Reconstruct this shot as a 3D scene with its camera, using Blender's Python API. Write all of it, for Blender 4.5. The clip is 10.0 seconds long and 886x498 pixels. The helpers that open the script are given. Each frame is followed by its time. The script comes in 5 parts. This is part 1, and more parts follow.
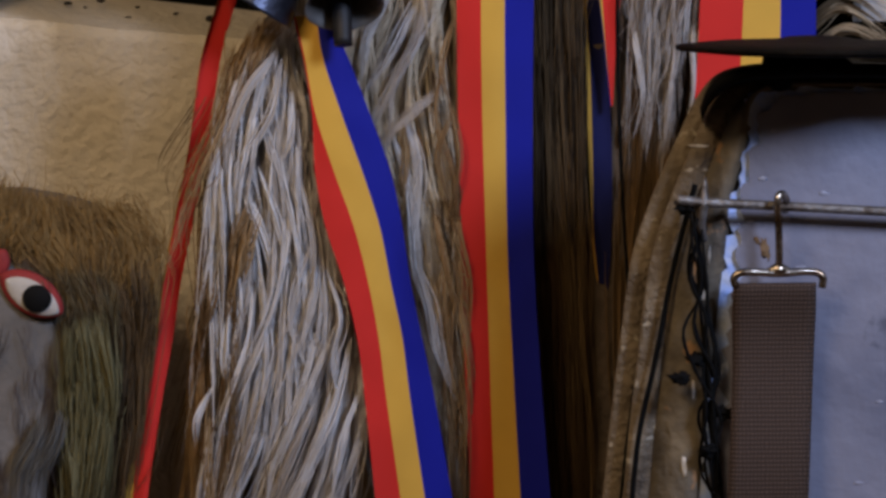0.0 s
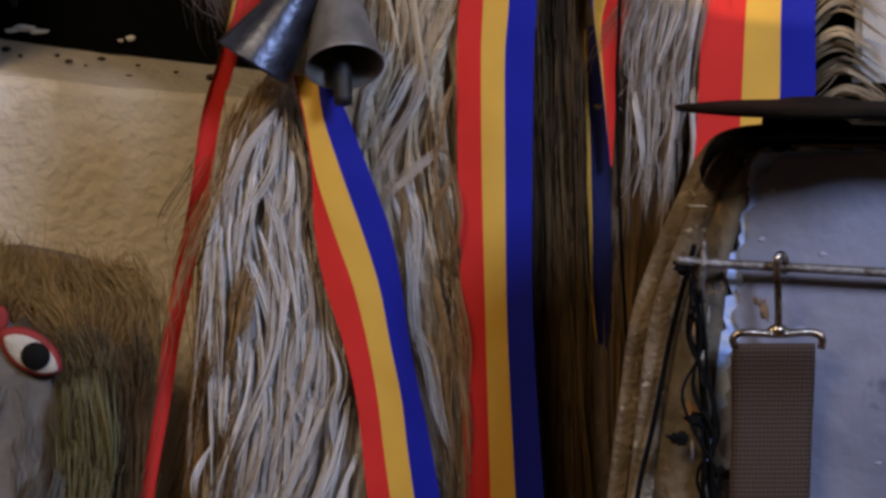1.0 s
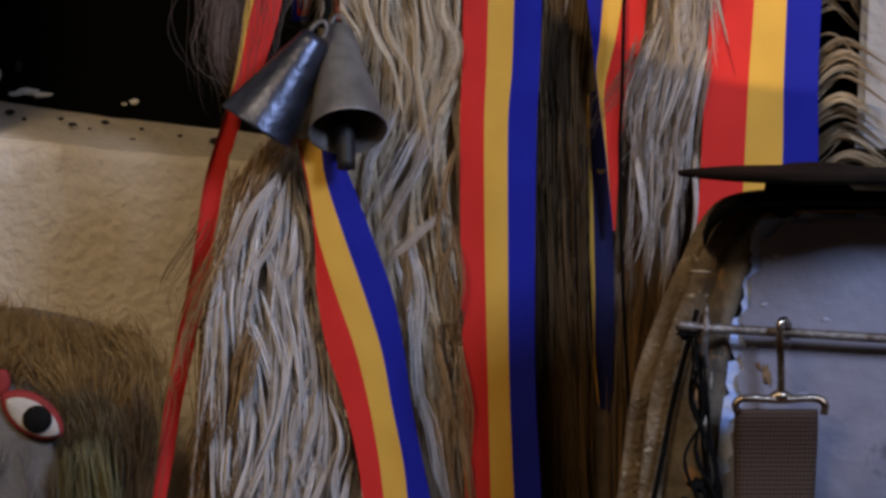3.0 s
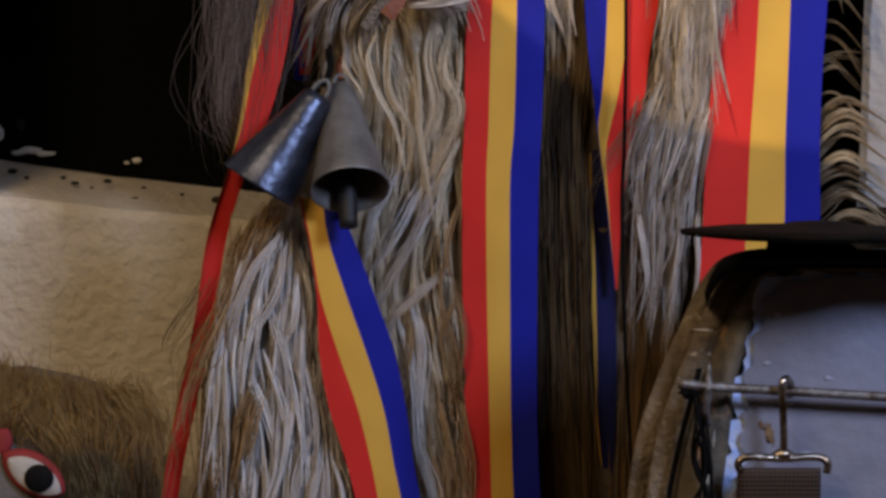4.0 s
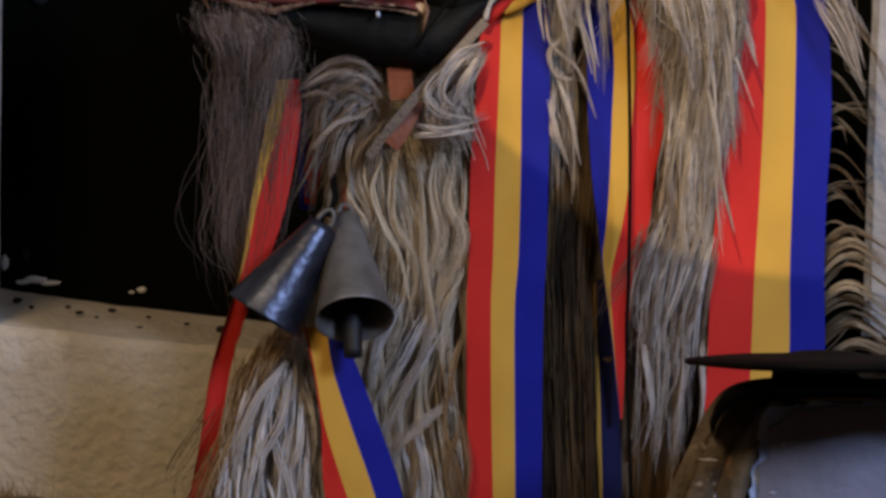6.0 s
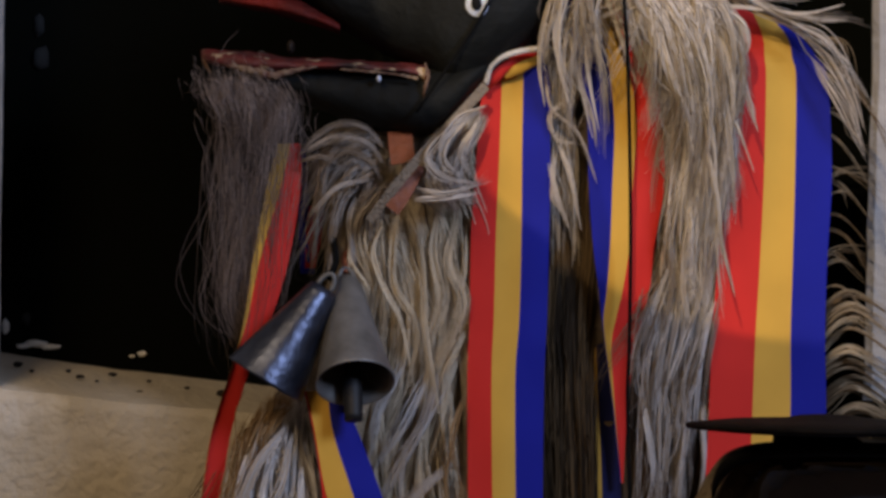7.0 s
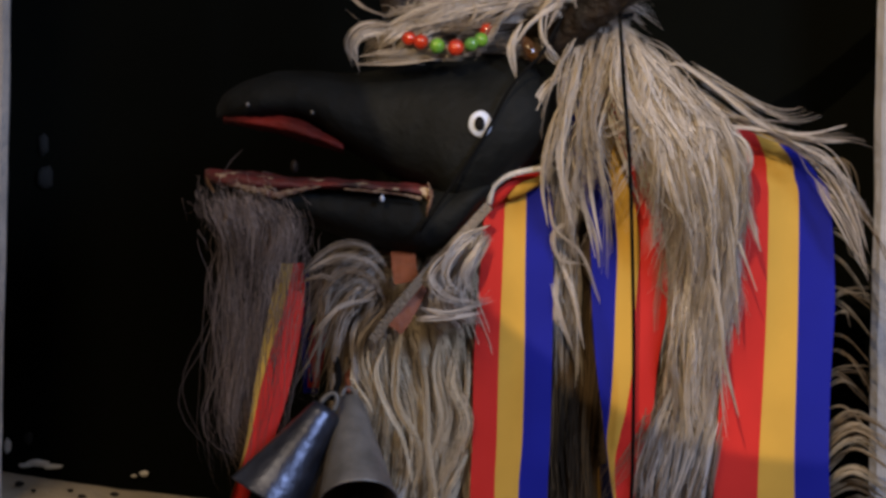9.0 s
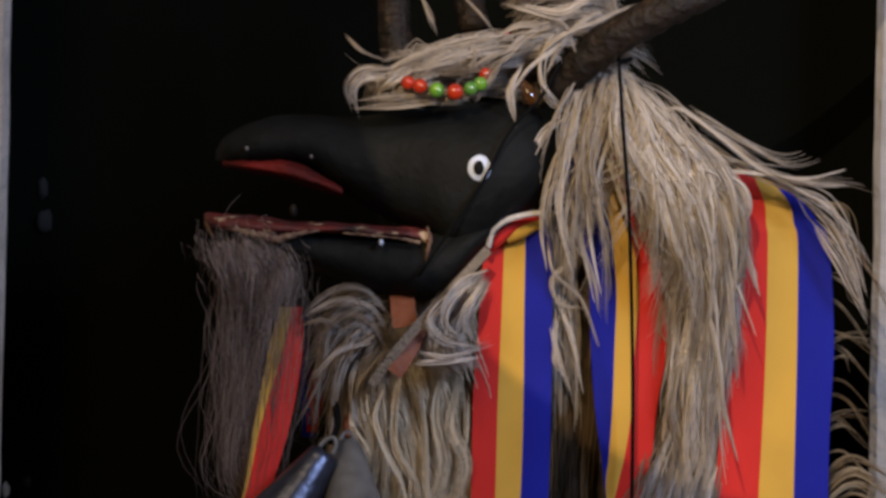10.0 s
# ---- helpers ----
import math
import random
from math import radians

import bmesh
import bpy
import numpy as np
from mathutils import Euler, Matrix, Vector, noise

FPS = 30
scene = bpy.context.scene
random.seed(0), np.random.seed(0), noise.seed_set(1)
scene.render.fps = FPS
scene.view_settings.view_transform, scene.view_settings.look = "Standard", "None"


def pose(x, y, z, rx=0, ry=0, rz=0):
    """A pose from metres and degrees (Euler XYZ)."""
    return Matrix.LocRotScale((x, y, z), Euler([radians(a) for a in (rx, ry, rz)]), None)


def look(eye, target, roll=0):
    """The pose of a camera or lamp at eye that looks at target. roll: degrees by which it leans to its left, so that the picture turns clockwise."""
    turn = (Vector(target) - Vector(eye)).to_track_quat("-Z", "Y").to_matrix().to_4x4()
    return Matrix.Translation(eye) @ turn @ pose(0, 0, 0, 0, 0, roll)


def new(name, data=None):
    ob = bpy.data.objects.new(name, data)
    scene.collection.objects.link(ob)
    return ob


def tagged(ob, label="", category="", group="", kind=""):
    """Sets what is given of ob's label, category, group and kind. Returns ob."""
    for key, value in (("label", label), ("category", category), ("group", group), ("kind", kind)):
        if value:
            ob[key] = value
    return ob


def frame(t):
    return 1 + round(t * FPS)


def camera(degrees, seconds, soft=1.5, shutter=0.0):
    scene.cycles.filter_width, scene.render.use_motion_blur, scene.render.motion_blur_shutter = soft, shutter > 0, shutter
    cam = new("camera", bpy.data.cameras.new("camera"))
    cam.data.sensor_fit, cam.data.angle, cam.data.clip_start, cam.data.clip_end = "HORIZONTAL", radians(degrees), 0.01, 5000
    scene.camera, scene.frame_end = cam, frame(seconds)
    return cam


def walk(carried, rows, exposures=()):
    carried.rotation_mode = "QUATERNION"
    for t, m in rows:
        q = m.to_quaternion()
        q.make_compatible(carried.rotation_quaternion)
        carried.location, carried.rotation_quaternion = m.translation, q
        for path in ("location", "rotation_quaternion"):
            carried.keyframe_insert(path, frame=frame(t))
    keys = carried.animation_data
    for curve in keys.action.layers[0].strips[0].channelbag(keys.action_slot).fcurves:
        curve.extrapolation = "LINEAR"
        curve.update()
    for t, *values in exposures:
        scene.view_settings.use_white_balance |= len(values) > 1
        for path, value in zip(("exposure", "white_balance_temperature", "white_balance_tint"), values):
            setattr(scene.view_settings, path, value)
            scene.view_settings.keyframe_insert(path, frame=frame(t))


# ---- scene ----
EYE = 1.25
cam = camera(18.0, 10.0, soft=3.2)
# seconds, pitch, roll, yaw: the camera stands and tilts up
ROWS = [
    (0.0, -5.70, 0.423, -0.202), (0.5, -5.134, 0.339, -0.195), (1.0, -4.486, 0.18, -0.196), (1.5, -3.999, 0.086, -0.188),
    (2.0, -3.607, 0.01, -0.178), (3.5, -2.72, 0.0, -0.110), (4.0, -1.967, 0.01, -0.085), (4.5, -1.325, 0.04, -0.048),
    (5.0, -0.729, 0.04, -0.015), (5.5, -0.099, 0.01, 0.0), (6.0, 0.682, 0.01, 0.009), (7.5, 2.614, 0.0, 0.045),
    (8.0, 3.302, -0.01, 0.082), (8.5, 3.954, -0.04, 0.091), (9.0, 4.443, -0.07, 0.080), (9.5, 4.873, -0.11, 0.074),
    (10.0, 5.346, -0.134, 0.055),
]
walk(cam, [(t, pose(0, 0, EYE, 90 + pitch, roll, yaw)) for t, pitch, roll, yaw in ROWS],
     [(0.0, 0.1), (1.0, 0.06), (2.0, -0.03), (4.0, -0.22), (5.5, -0.35), (7.5, -0.43), (10.0, -0.36)])

# ---- light ----
world = bpy.data.worlds.new("world")
scene.world = world
world.use_nodes = True
world.node_tree.nodes["Background"].inputs[0].default_value = (1.0, 0.75, 0.5, 1)
world.node_tree.nodes["Background"].inputs[1].default_value = 0.02


def lamp(name, kind, place, target, energy, colour, **more):
    data = bpy.data.lights.new(name, kind)
    data.energy, data.color = energy, colour
    for key, value in more.items():
        if key == "size":
            data.size = value
        elif key == "spot":
            data.spot_size, data.spot_blend = radians(value[0]), value[1]
        elif key == "soft":
            data.shadow_soft_size = value
    ob = new(name, data)
    ob.matrix_world = look(place, target)
    return ob


# warm ceiling lamp, warm spotlight on the head, cool window light from the side
lamp("ceiling_lamp", "AREA", (-0.75, 0.1, EYE + 1.1), (-0.1, 1.8, EYE - 0.1), 19.5, (1.0, 0.73, 0.45), size=0.7)
lamp("spotlight", "SPOT", (-0.12, 0.15, EYE + 0.62), (0.22, 1.75, EYE + 0.30), 78, (1.0, 0.76, 0.48), spot=(19.5, 0.02), soft=0.004)
lamp("window_light", "AREA", (0.73, 0.58, EYE + 0.55), (-0.05, 1.78, EYE - 0.05), 18.5, (0.57, 0.68, 1.0), size=0.3)


# ---- shape helpers ----
FAR = 784 / math.tan(radians(9.0))


def at(u, v, d):
    """A place d metres ahead of the stand; u across and v down in steps of a 4950th of that distance."""
    el = radians(-5.7) + (441 - np.asarray(v, float)) / FAR
    d = np.asarray(d, float)
    x = (np.asarray(u, float) - 784) / FAR * d / np.cos(el)
    return np.stack(np.broadcast_arrays(x, d, EYE + d * np.tan(el)), -1)


def mesh_of(name, verts, faces, smooth=True):
    me = bpy.data.meshes.new(name)
    me.from_pydata([tuple(map(float, p)) for p in verts], [], faces)
    me.update()
    if smooth:
        me.polygons.foreach_set("use_smooth", [True] * len(me.polygons))
    return me


def empty(name, place, label, category, group=""):
    ob = new(name)
    ob.location = place
    ob.empty_display_size = 0.02
    return tagged(ob, label, category, group)


def hang(ob, parent, label=""):
    """Makes ob, whose mesh is in world places, a part of parent."""
    if parent is not None:
        ob.parent = parent
        if parent.data is None:
            ob.matrix_parent_inverse = Matrix.Translation(parent.location).inverted()
    if label:
        ob["label"] = label
    return ob


def part(name, verts, faces, material, parent, label="", smooth=True):
    me = mesh_of(name, verts, faces, smooth)
    me.materials.append(material)
    return hang(new(name, me), parent, label)


def bm_part(name, bm, material, parent, label="", smooth=True):
    bmesh.ops.recalc_face_normals(bm, faces=bm.faces)
    me = bpy.data.meshes.new(name)
    bm.to_mesh(me)
    bm.free()
    if smooth:
        me.polygons.foreach_set("use_smooth", [True] * len(me.polygons))
    me.materials.append(material)
    return hang(new(name, me), parent, label)


def smooth_line(points, n):
    """n points along a soft curve through the points given."""
    p = np.asarray(points, float)
    m = len(p)
    q = np.vstack([2 * p[0] - p[1], p, 2 * p[-1] - p[-2]])
    out = []
    for s in np.linspace(0, m - 1, n):
        i = min(int(s), m - 2)
        f = s - i
        a, b, c, e = q[i], q[i + 1], q[i + 2], q[i + 3]
        out.append(0.5 * (2 * b + (c - a) * f + (2 * a - 5 * b + 4 * c - e) * f * f + (3 * b - a - 3 * c + e) * f ** 3))
    return np.array(out)


def rings(sections, closed_ends=True):
    """Verts and faces of a skin over rings of equal size."""
    k = len(sections[0])
    verts = [p for ring in sections for p in ring]
    faces = []
    for i in range(len(sections) - 1):
        for j in range(k):
            a, b = i * k + j, i * k + (j + 1) % k
            faces.append((a, b, b + k, a + k))
    if closed_ends:
        faces.append(tuple(range(k))[::-1])
        faces.append(tuple(range((len(sections) - 1) * k, len(sections) * k)))
    return verts, faces


def tube(points, radius, sides=8, n=24, knobs=0.0, seed=0):
    """A tube along world points; radius a number or one per point."""
    rnd = np.random.RandomState(seed)
    line = smooth_line(points, n)
    rad = np.interp(np.linspace(0, 1, n), np.linspace(0, 1, len(np.atleast_1d(radius))), np.atleast_1d(radius)) if np.ndim(radius) else np.full(n, radius)
    out = []
    up = Vector((0.3, 0.9, 0.2))
    for i in range(n):
        t = Vector(line[min(i + 1, n - 1)] - line[max(i - 1, 0)]).normalized()
        a = t.cross(up).normalized()
        b = t.cross(a)
        ring = []
        for j in range(sides):
            w = 2 * math.pi * j / sides
            r = rad[i] * (1 + knobs * rnd.uniform(-1, 1))
            ring.append(Vector(line[i]) + a * (math.cos(w) * r) + b * (math.sin(w) * r))
        out.append(ring)
    return rings(out)


def lines(u_v_d, n=40):
    """World points of a soft line through (u, v, d)."""
    p = smooth_line(u_v_d, n)
    return at(p[:, 0], p[:, 1], p[:, 2])


# ---- materials ----
def material(name, colour, rough=0.6, metal=0.0, colour2=None, scale=40.0, detail=6.0, bump=0.0, bump_scale=200.0, spec=0.5,
             spots=None, spot_scale=30.0, spot_at=0.62, coat=0.0):
    m = bpy.data.materials.new(name)
    m.use_nodes = True
    nt = m.node_tree
    b = nt.nodes["Principled BSDF"]
    b.inputs["Roughness"].default_value, b.inputs["Metallic"].default_value = rough, metal
    b.inputs["Specular IOR Level"].default_value = spec
    b.inputs["Coat Weight"].default_value = coat
    co = nt.nodes.new("ShaderNodeTexCoord")
    n1 = nt.nodes.new("ShaderNodeTexNoise")
    n1.inputs["Scale"].default_value, n1.inputs["Detail"].default_value = scale, detail
    nt.links.new(co.outputs["Object"], n1.inputs["Vector"])
    ramp = nt.nodes.new("ShaderNodeValToRGB")
    ramp.color_ramp.elements[0].position, ramp.color_ramp.elements[1].position = 0.33, 0.67
    ramp.color_ramp.elements[0].color = (*colour, 1)
    ramp.color_ramp.elements[1].color = (*(colour2 or [c * 0.75 for c in colour]), 1)
    nt.links.new(n1.outputs["Fac"], ramp.inputs["Fac"])
    out = ramp.outputs["Color"]
    if spots:
        n2 = nt.nodes.new("ShaderNodeTexNoise")
        n2.inputs["Scale"].default_value, n2.inputs["Detail"].default_value = spot_scale, 8
        nt.links.new(co.outputs["Object"], n2.inputs["Vector"])
        r2 = nt.nodes.new("ShaderNodeValToRGB")
        r2.color_ramp.elements[0].position, r2.color_ramp.elements[1].position = spot_at, spot_at + 0.04
        nt.links.new(n2.outputs["Fac"], r2.inputs["Fac"])
        mix = nt.nodes.new("ShaderNodeMix")
        mix.data_type = "RGBA"
        nt.links.new(r2.outputs["Color"], mix.inputs["Factor"])
        nt.links.new(out, mix.inputs["A"])
        mix.inputs["B"].default_value = (*spots, 1)
        out = mix.outputs["Result"]
    nt.links.new(out, b.inputs["Base Color"])
    if bump:
        n3 = nt.nodes.new("ShaderNodeTexNoise")
        n3.inputs["Scale"].default_value, n3.inputs["Detail"].default_value = bump_scale, 8
        nt.links.new(co.outputs["Object"], n3.inputs["Vector"])
        bp = nt.nodes.new("ShaderNodeBump")
        bp.inputs["Strength"].default_value, bp.inputs["Distance"].default_value = bump, 0.004
        nt.links.new(n3.outputs["Fac"], bp.inputs["Height"])
        nt.links.new(bp.outputs["Normal"], b.inputs["Normal"])
    return m


def hair_material(name, dark, mid, light, rough=0.62):
    """Hair whose tone is set strand by strand."""
    m = bpy.data.materials.new(name)
    m.use_nodes = True
    nt = m.node_tree
    b = nt.nodes["Principled BSDF"]
    b.inputs["Roughness"].default_value = rough
    b.inputs["Specular IOR Level"].default_value = 0.25
    a = nt.nodes.new("ShaderNodeAttribute")
    a.attribute_name = "tone"
    ramp = nt.nodes.new("ShaderNodeValToRGB")
    e = ramp.color_ramp.elements
    e[0].position, e[1].position = 0.05, 0.95
    e[0].color, e[1].color = (*dark, 1), (*light, 1)
    k = e.new(0.45)
    k.color = (*mid, 1)
    nt.links.new(a.outputs["Fac"], ramp.inputs["Fac"])
    nt.links.new(ramp.outputs["Color"], b.inputs["Base Color"])
    return m


def cloth_material(name, colour, weave=2600.0, depth=0.12):
    m = material(name, colour, 0.7, colour2=[c * 0.86 for c in colour], scale=18, spec=0.15)
    nt = m.node_tree
    b = nt.nodes["Principled BSDF"]
    co = nt.nodes.new("ShaderNodeTexCoord")
    w = nt.nodes.new("ShaderNodeTexWave")
    w.bands_direction = "Z"
    w.inputs["Scale"].default_value = weave / 6
    w.inputs["Distortion"].default_value = 0.6
    nt.links.new(co.outputs["Object"], w.inputs["Vector"])
    bp = nt.nodes.new("ShaderNodeBump")
    bp.inputs["Strength"].default_value, bp.inputs["Distance"].default_value = depth, 0.0005 if depth < 0.5 else 0.0004
    nt.links.new(w.outputs["Fac"], bp.inputs["Height"])
    nt.links.new(bp.outputs["Normal"], b.inputs["Normal"])
    if depth > 0.5:
        # coarse webbing: the picks show as lighter and darker threads
        w2 = nt.nodes.new("ShaderNodeTexWave")
        w2.bands_direction = "X"
        w2.inputs["Scale"].default_value, w2.inputs["Distortion"].default_value = weave / 5, 4.0
        nt.links.new(co.outputs["Object"], w2.inputs["Vector"])
        both = nt.nodes.new("ShaderNodeMath")
        both.operation = "MULTIPLY"
        nt.links.new(w.outputs["Fac"], both.inputs[0])
        nt.links.new(w2.outputs["Fac"], both.inputs[1])
        mix = nt.nodes.new("ShaderNodeMix")
        mix.data_type = "RGBA"
        nt.links.new(both.outputs[0], mix.inputs["Factor"])
        mix.inputs["A"].default_value = (*[c * 0.75 for c in colour], 1)
        mix.inputs["B"].default_value = (*[c * 2.2 for c in colour], 1)
        nt.links.new(mix.outputs["Result"], b.inputs["Base Color"])
    return m


PLASTER = material("plaster", (0.66, 0.585, 0.46), 0.88, colour2=(0.52, 0.455, 0.345), scale=10, bump=1.0, bump_scale=120, spec=0.2, spots=(0.74, 0.68, 0.57), spot_scale=7, spot_at=0.58)
WHITEWASH = material("whitewash", (0.4, 0.38, 0.36), 0.85, colour2=(0.29, 0.275, 0.26), scale=25, bump=0.7, bump_scale=120, spec=0.25)
BOARD = material("black_board", (0.0024, 0.0028, 0.0021), 0.9, colour2=(0.0032, 0.0037, 0.0028), scale=6, bump=0.15, bump_scale=60, spec=0.03,
                 spots=(0.012, 0.014, 0.014), spot_scale=14, spot_at=0.74)
ROOM = material("room_paint", (0.6, 0.54, 0.45), 0.9, scale=3, bump=0.2)
PLANKS = material("floor_planks", (0.2, 0.12, 0.07), 0.6, scale=6)
SCAR = material("paint_scar", (0.3, 0.32, 0.4), 0.7, colour2=(0.2, 0.2, 0.25), scale=150, bump=0.4)
DEBRIS = material("dark_debris", (0.02, 0.015, 0.01), 0.9, scale=90)
SCUFF = material("scuff_grey", (0.009, 0.0105, 0.011), 0.9, scale=80)
PAINT_CHIP = material("paint_chip", (0.75, 0.73, 0.68), 0.8, scale=90)
BLACK_PAINT = material("black_painted_wood", (0.004, 0.0048, 0.0047), 0.7, colour2=(0.008, 0.009, 0.0088), scale=30, bump=0.6, bump_scale=80, spec=0.14,
                       spots=(0.035, 0.037, 0.035), spot_scale=95, spot_at=0.76)
RED_PAINT = material("worn_red_paint", (0.12, 0.009, 0.008), 0.65, colour2=(0.012, 0.004, 0.004), scale=40, bump=0.5, bump_scale=160,
                     spots=(0.34, 0.25, 0.16), spot_scale=85, spot_at=0.6)
WHITE_PAINT = material("white_paint", (0.66, 0.73, 0.88), 0.5, colour2=(0.54, 0.6, 0.72), scale=120, bump=0.2, bump_scale=300)
PUPIL = material("pupil_black", (0.005, 0.005, 0.005), 0.8, scale=50, spec=0.15)
HORN = material("dark_horn", (0.004, 0.0024, 0.0014), 0.6, colour2=(0.017, 0.0095, 0.005), scale=90, bump=1.0, bump_scale=150, spec=0.3, spots=(0.045, 0.028, 0.013), spot_scale=130, spot_at=0.65)
CORD = material("black_cord", (0.0035, 0.0035, 0.0035), 0.9, scale=300, spec=0.1)
LEATHER = material("orange_leather", (0.23, 0.062, 0.02), 0.6, colour2=(0.13, 0.035, 0.014), scale=60, bump=0.3)
WOOL = material("knitted_edge", (0.24, 0.2, 0.155), 0.9, scale=200, bump=1.0, bump_scale=500)
PALE_CORD = material("pale_cord", (0.6, 0.56, 0.5), 0.85, scale=200, bump=0.6, bump_scale=600)
HIDE = material("brown_hide", (0.1, 0.07, 0.045), 0.9, colour2=(0.05, 0.035, 0.022), scale=40, bump=0.6)
RED = cloth_material("red_cloth", (0.55, 0.026, 0.02))
# the ribbon's blue darkened, so the shade sits in the cloth colour
SHADED_BLUE = cloth_material("shaded_blue_cloth", (0.006, 0.008, 0.055))
YELLOW = cloth_material("yellow_cloth", (0.6, 0.35, 0.055))
BLUE = cloth_material("blue_cloth", (0.007, 0.011, 0.255))
TIN = material("grey_tin", (0.19, 0.185, 0.175), 0.52, 0.3, colour2=(0.11, 0.107, 0.1), scale=60, bump=0.2, bump_scale=140)
# dark tin; its blue tint puts the cool light's highlight into the colour
DARK_TIN = material("dark_tin", (0.075, 0.087, 0.125), 0.36, 0.85, colour2=(0.038, 0.043, 0.062), scale=60, bump=0.2, bump_scale=140)
IRON = material("dark_iron", (0.012, 0.012, 0.013), 0.6, 0.3, scale=60)
CHROME = material("worn_chrome", (0.5, 0.45, 0.38), 0.25, 1.0, colour2=(0.16, 0.11, 0.07), scale=130, bump=0.2)
STEEL = material("dull_steel_rod", (0.2, 0.19, 0.18), 0.5, 0.7, colour2=(0.07, 0.05, 0.035), scale=120, bump=0.4, bump_scale=300)
DRUM_SHELL = material("bare_drum_shell", (0.17, 0.135, 0.085), 0.75, colour2=(0.045, 0.036, 0.026), scale=34, bump=0.5, bump_scale=150, spots=(0.24, 0.13, 0.055), spot_scale=60, spot_at=0.63)
HOOP_WOOD = material("worn_hoop_wood", (0.2, 0.155, 0.1), 0.75, colour2=(0.075, 0.053, 0.032), scale=45, bump=0.8, bump_scale=260, spots=(0.32, 0.28, 0.21), spot_scale=150, spot_at=0.63)
BLACK_METAL = material("black_metal", (0.006, 0.006, 0.006), 0.9, 0.0, spec=0.04, scale=50, bump=0.2)
DRUM_PAINT = material("pale_blue_paint", (0.21, 0.212, 0.265), 0.55, colour2=(0.105, 0.112, 0.16), scale=9, bump=0.5, bump_scale=45, spots=(0.085, 0.088, 0.12), spot_scale=26, spot_at=0.64)
CHIPPED_BLUE = material("chipped_blue_edge", (0.22, 0.36, 0.78), 0.55, colour2=(0.42, 0.46, 0.55), scale=80, bump=0.4)
CYMBAL = material("tarnished_cymbal", (0.007, 0.0045, 0.0025), 0.7, 0.0, spec=0.06, colour2=(0.0025, 0.0018, 0.001), scale=60, bump=0.5, bump_scale=150)
WEBBING = cloth_material("brown_webbing", (0.04, 0.026, 0.019), 760, 0.51)
FELT_WHITE = material("off_white_felt", (0.5, 0.47, 0.42), 0.8, colour2=(0.4, 0.37, 0.32), scale=60, bump=0.3, bump_scale=200)
FACE = material("grey_felt_face", (0.19, 0.175, 0.16), 0.85, colour2=(0.11, 0.1, 0.088), scale=20, bump=0.4, bump_scale=110)
FACE_RED = material("red_felt", (0.28, 0.022, 0.02), 0.8, scale=60)
BEAD_RED = material("orange_red_bead", (0.46, 0.032, 0.008), 0.12, colour2=(0.3, 0.02, 0.006), scale=160, coat=0.6)
BEAD_GREEN = material("green_bead", (0.17, 0.36, 0.02), 0.12, colour2=(0.07, 0.2, 0.04), scale=90, coat=0.6)
AMBER = material("amber_glass", (0.06, 0.024, 0.006), 0.06, scale=100, coat=0.9)
PALE_HAIR = hair_material("pale_goat_hair", (0.13, 0.092, 0.06), (0.39, 0.33, 0.262), (0.67, 0.6, 0.52))
GREY_HAIR = hair_material("silver_goat_hair", (0.17, 0.12, 0.075), (0.48, 0.43, 0.38), (0.8, 0.78, 0.76))
# pale hair made lighter and warmer: the chest's warm light is in its colour
LIT_CREAM_HAIR = hair_material("lit_cream_goat_hair", (0.14, 0.085, 0.036), (0.47, 0.37, 0.235), (0.8, 0.69, 0.51))
TAN_HAIR = hair_material("tan_goat_hair", (0.06, 0.034, 0.012), (0.23, 0.137, 0.058), (0.43, 0.285, 0.14))
DARK_HAIR = hair_material("dark_brown_hair", (0.012, 0.007, 0.003), (0.066, 0.04, 0.016), (0.155, 0.095, 0.04))
BEARD_HAIR = hair_material("grey_brown_beard_hair", (0.04, 0.027, 0.022), (0.125, 0.093, 0.08), (0.34, 0.27, 0.235))
YELLOW_HAIR = hair_material("yellowish_hair", (0.07, 0.06, 0.024), (0.16, 0.14, 0.06), (0.25, 0.23, 0.12))


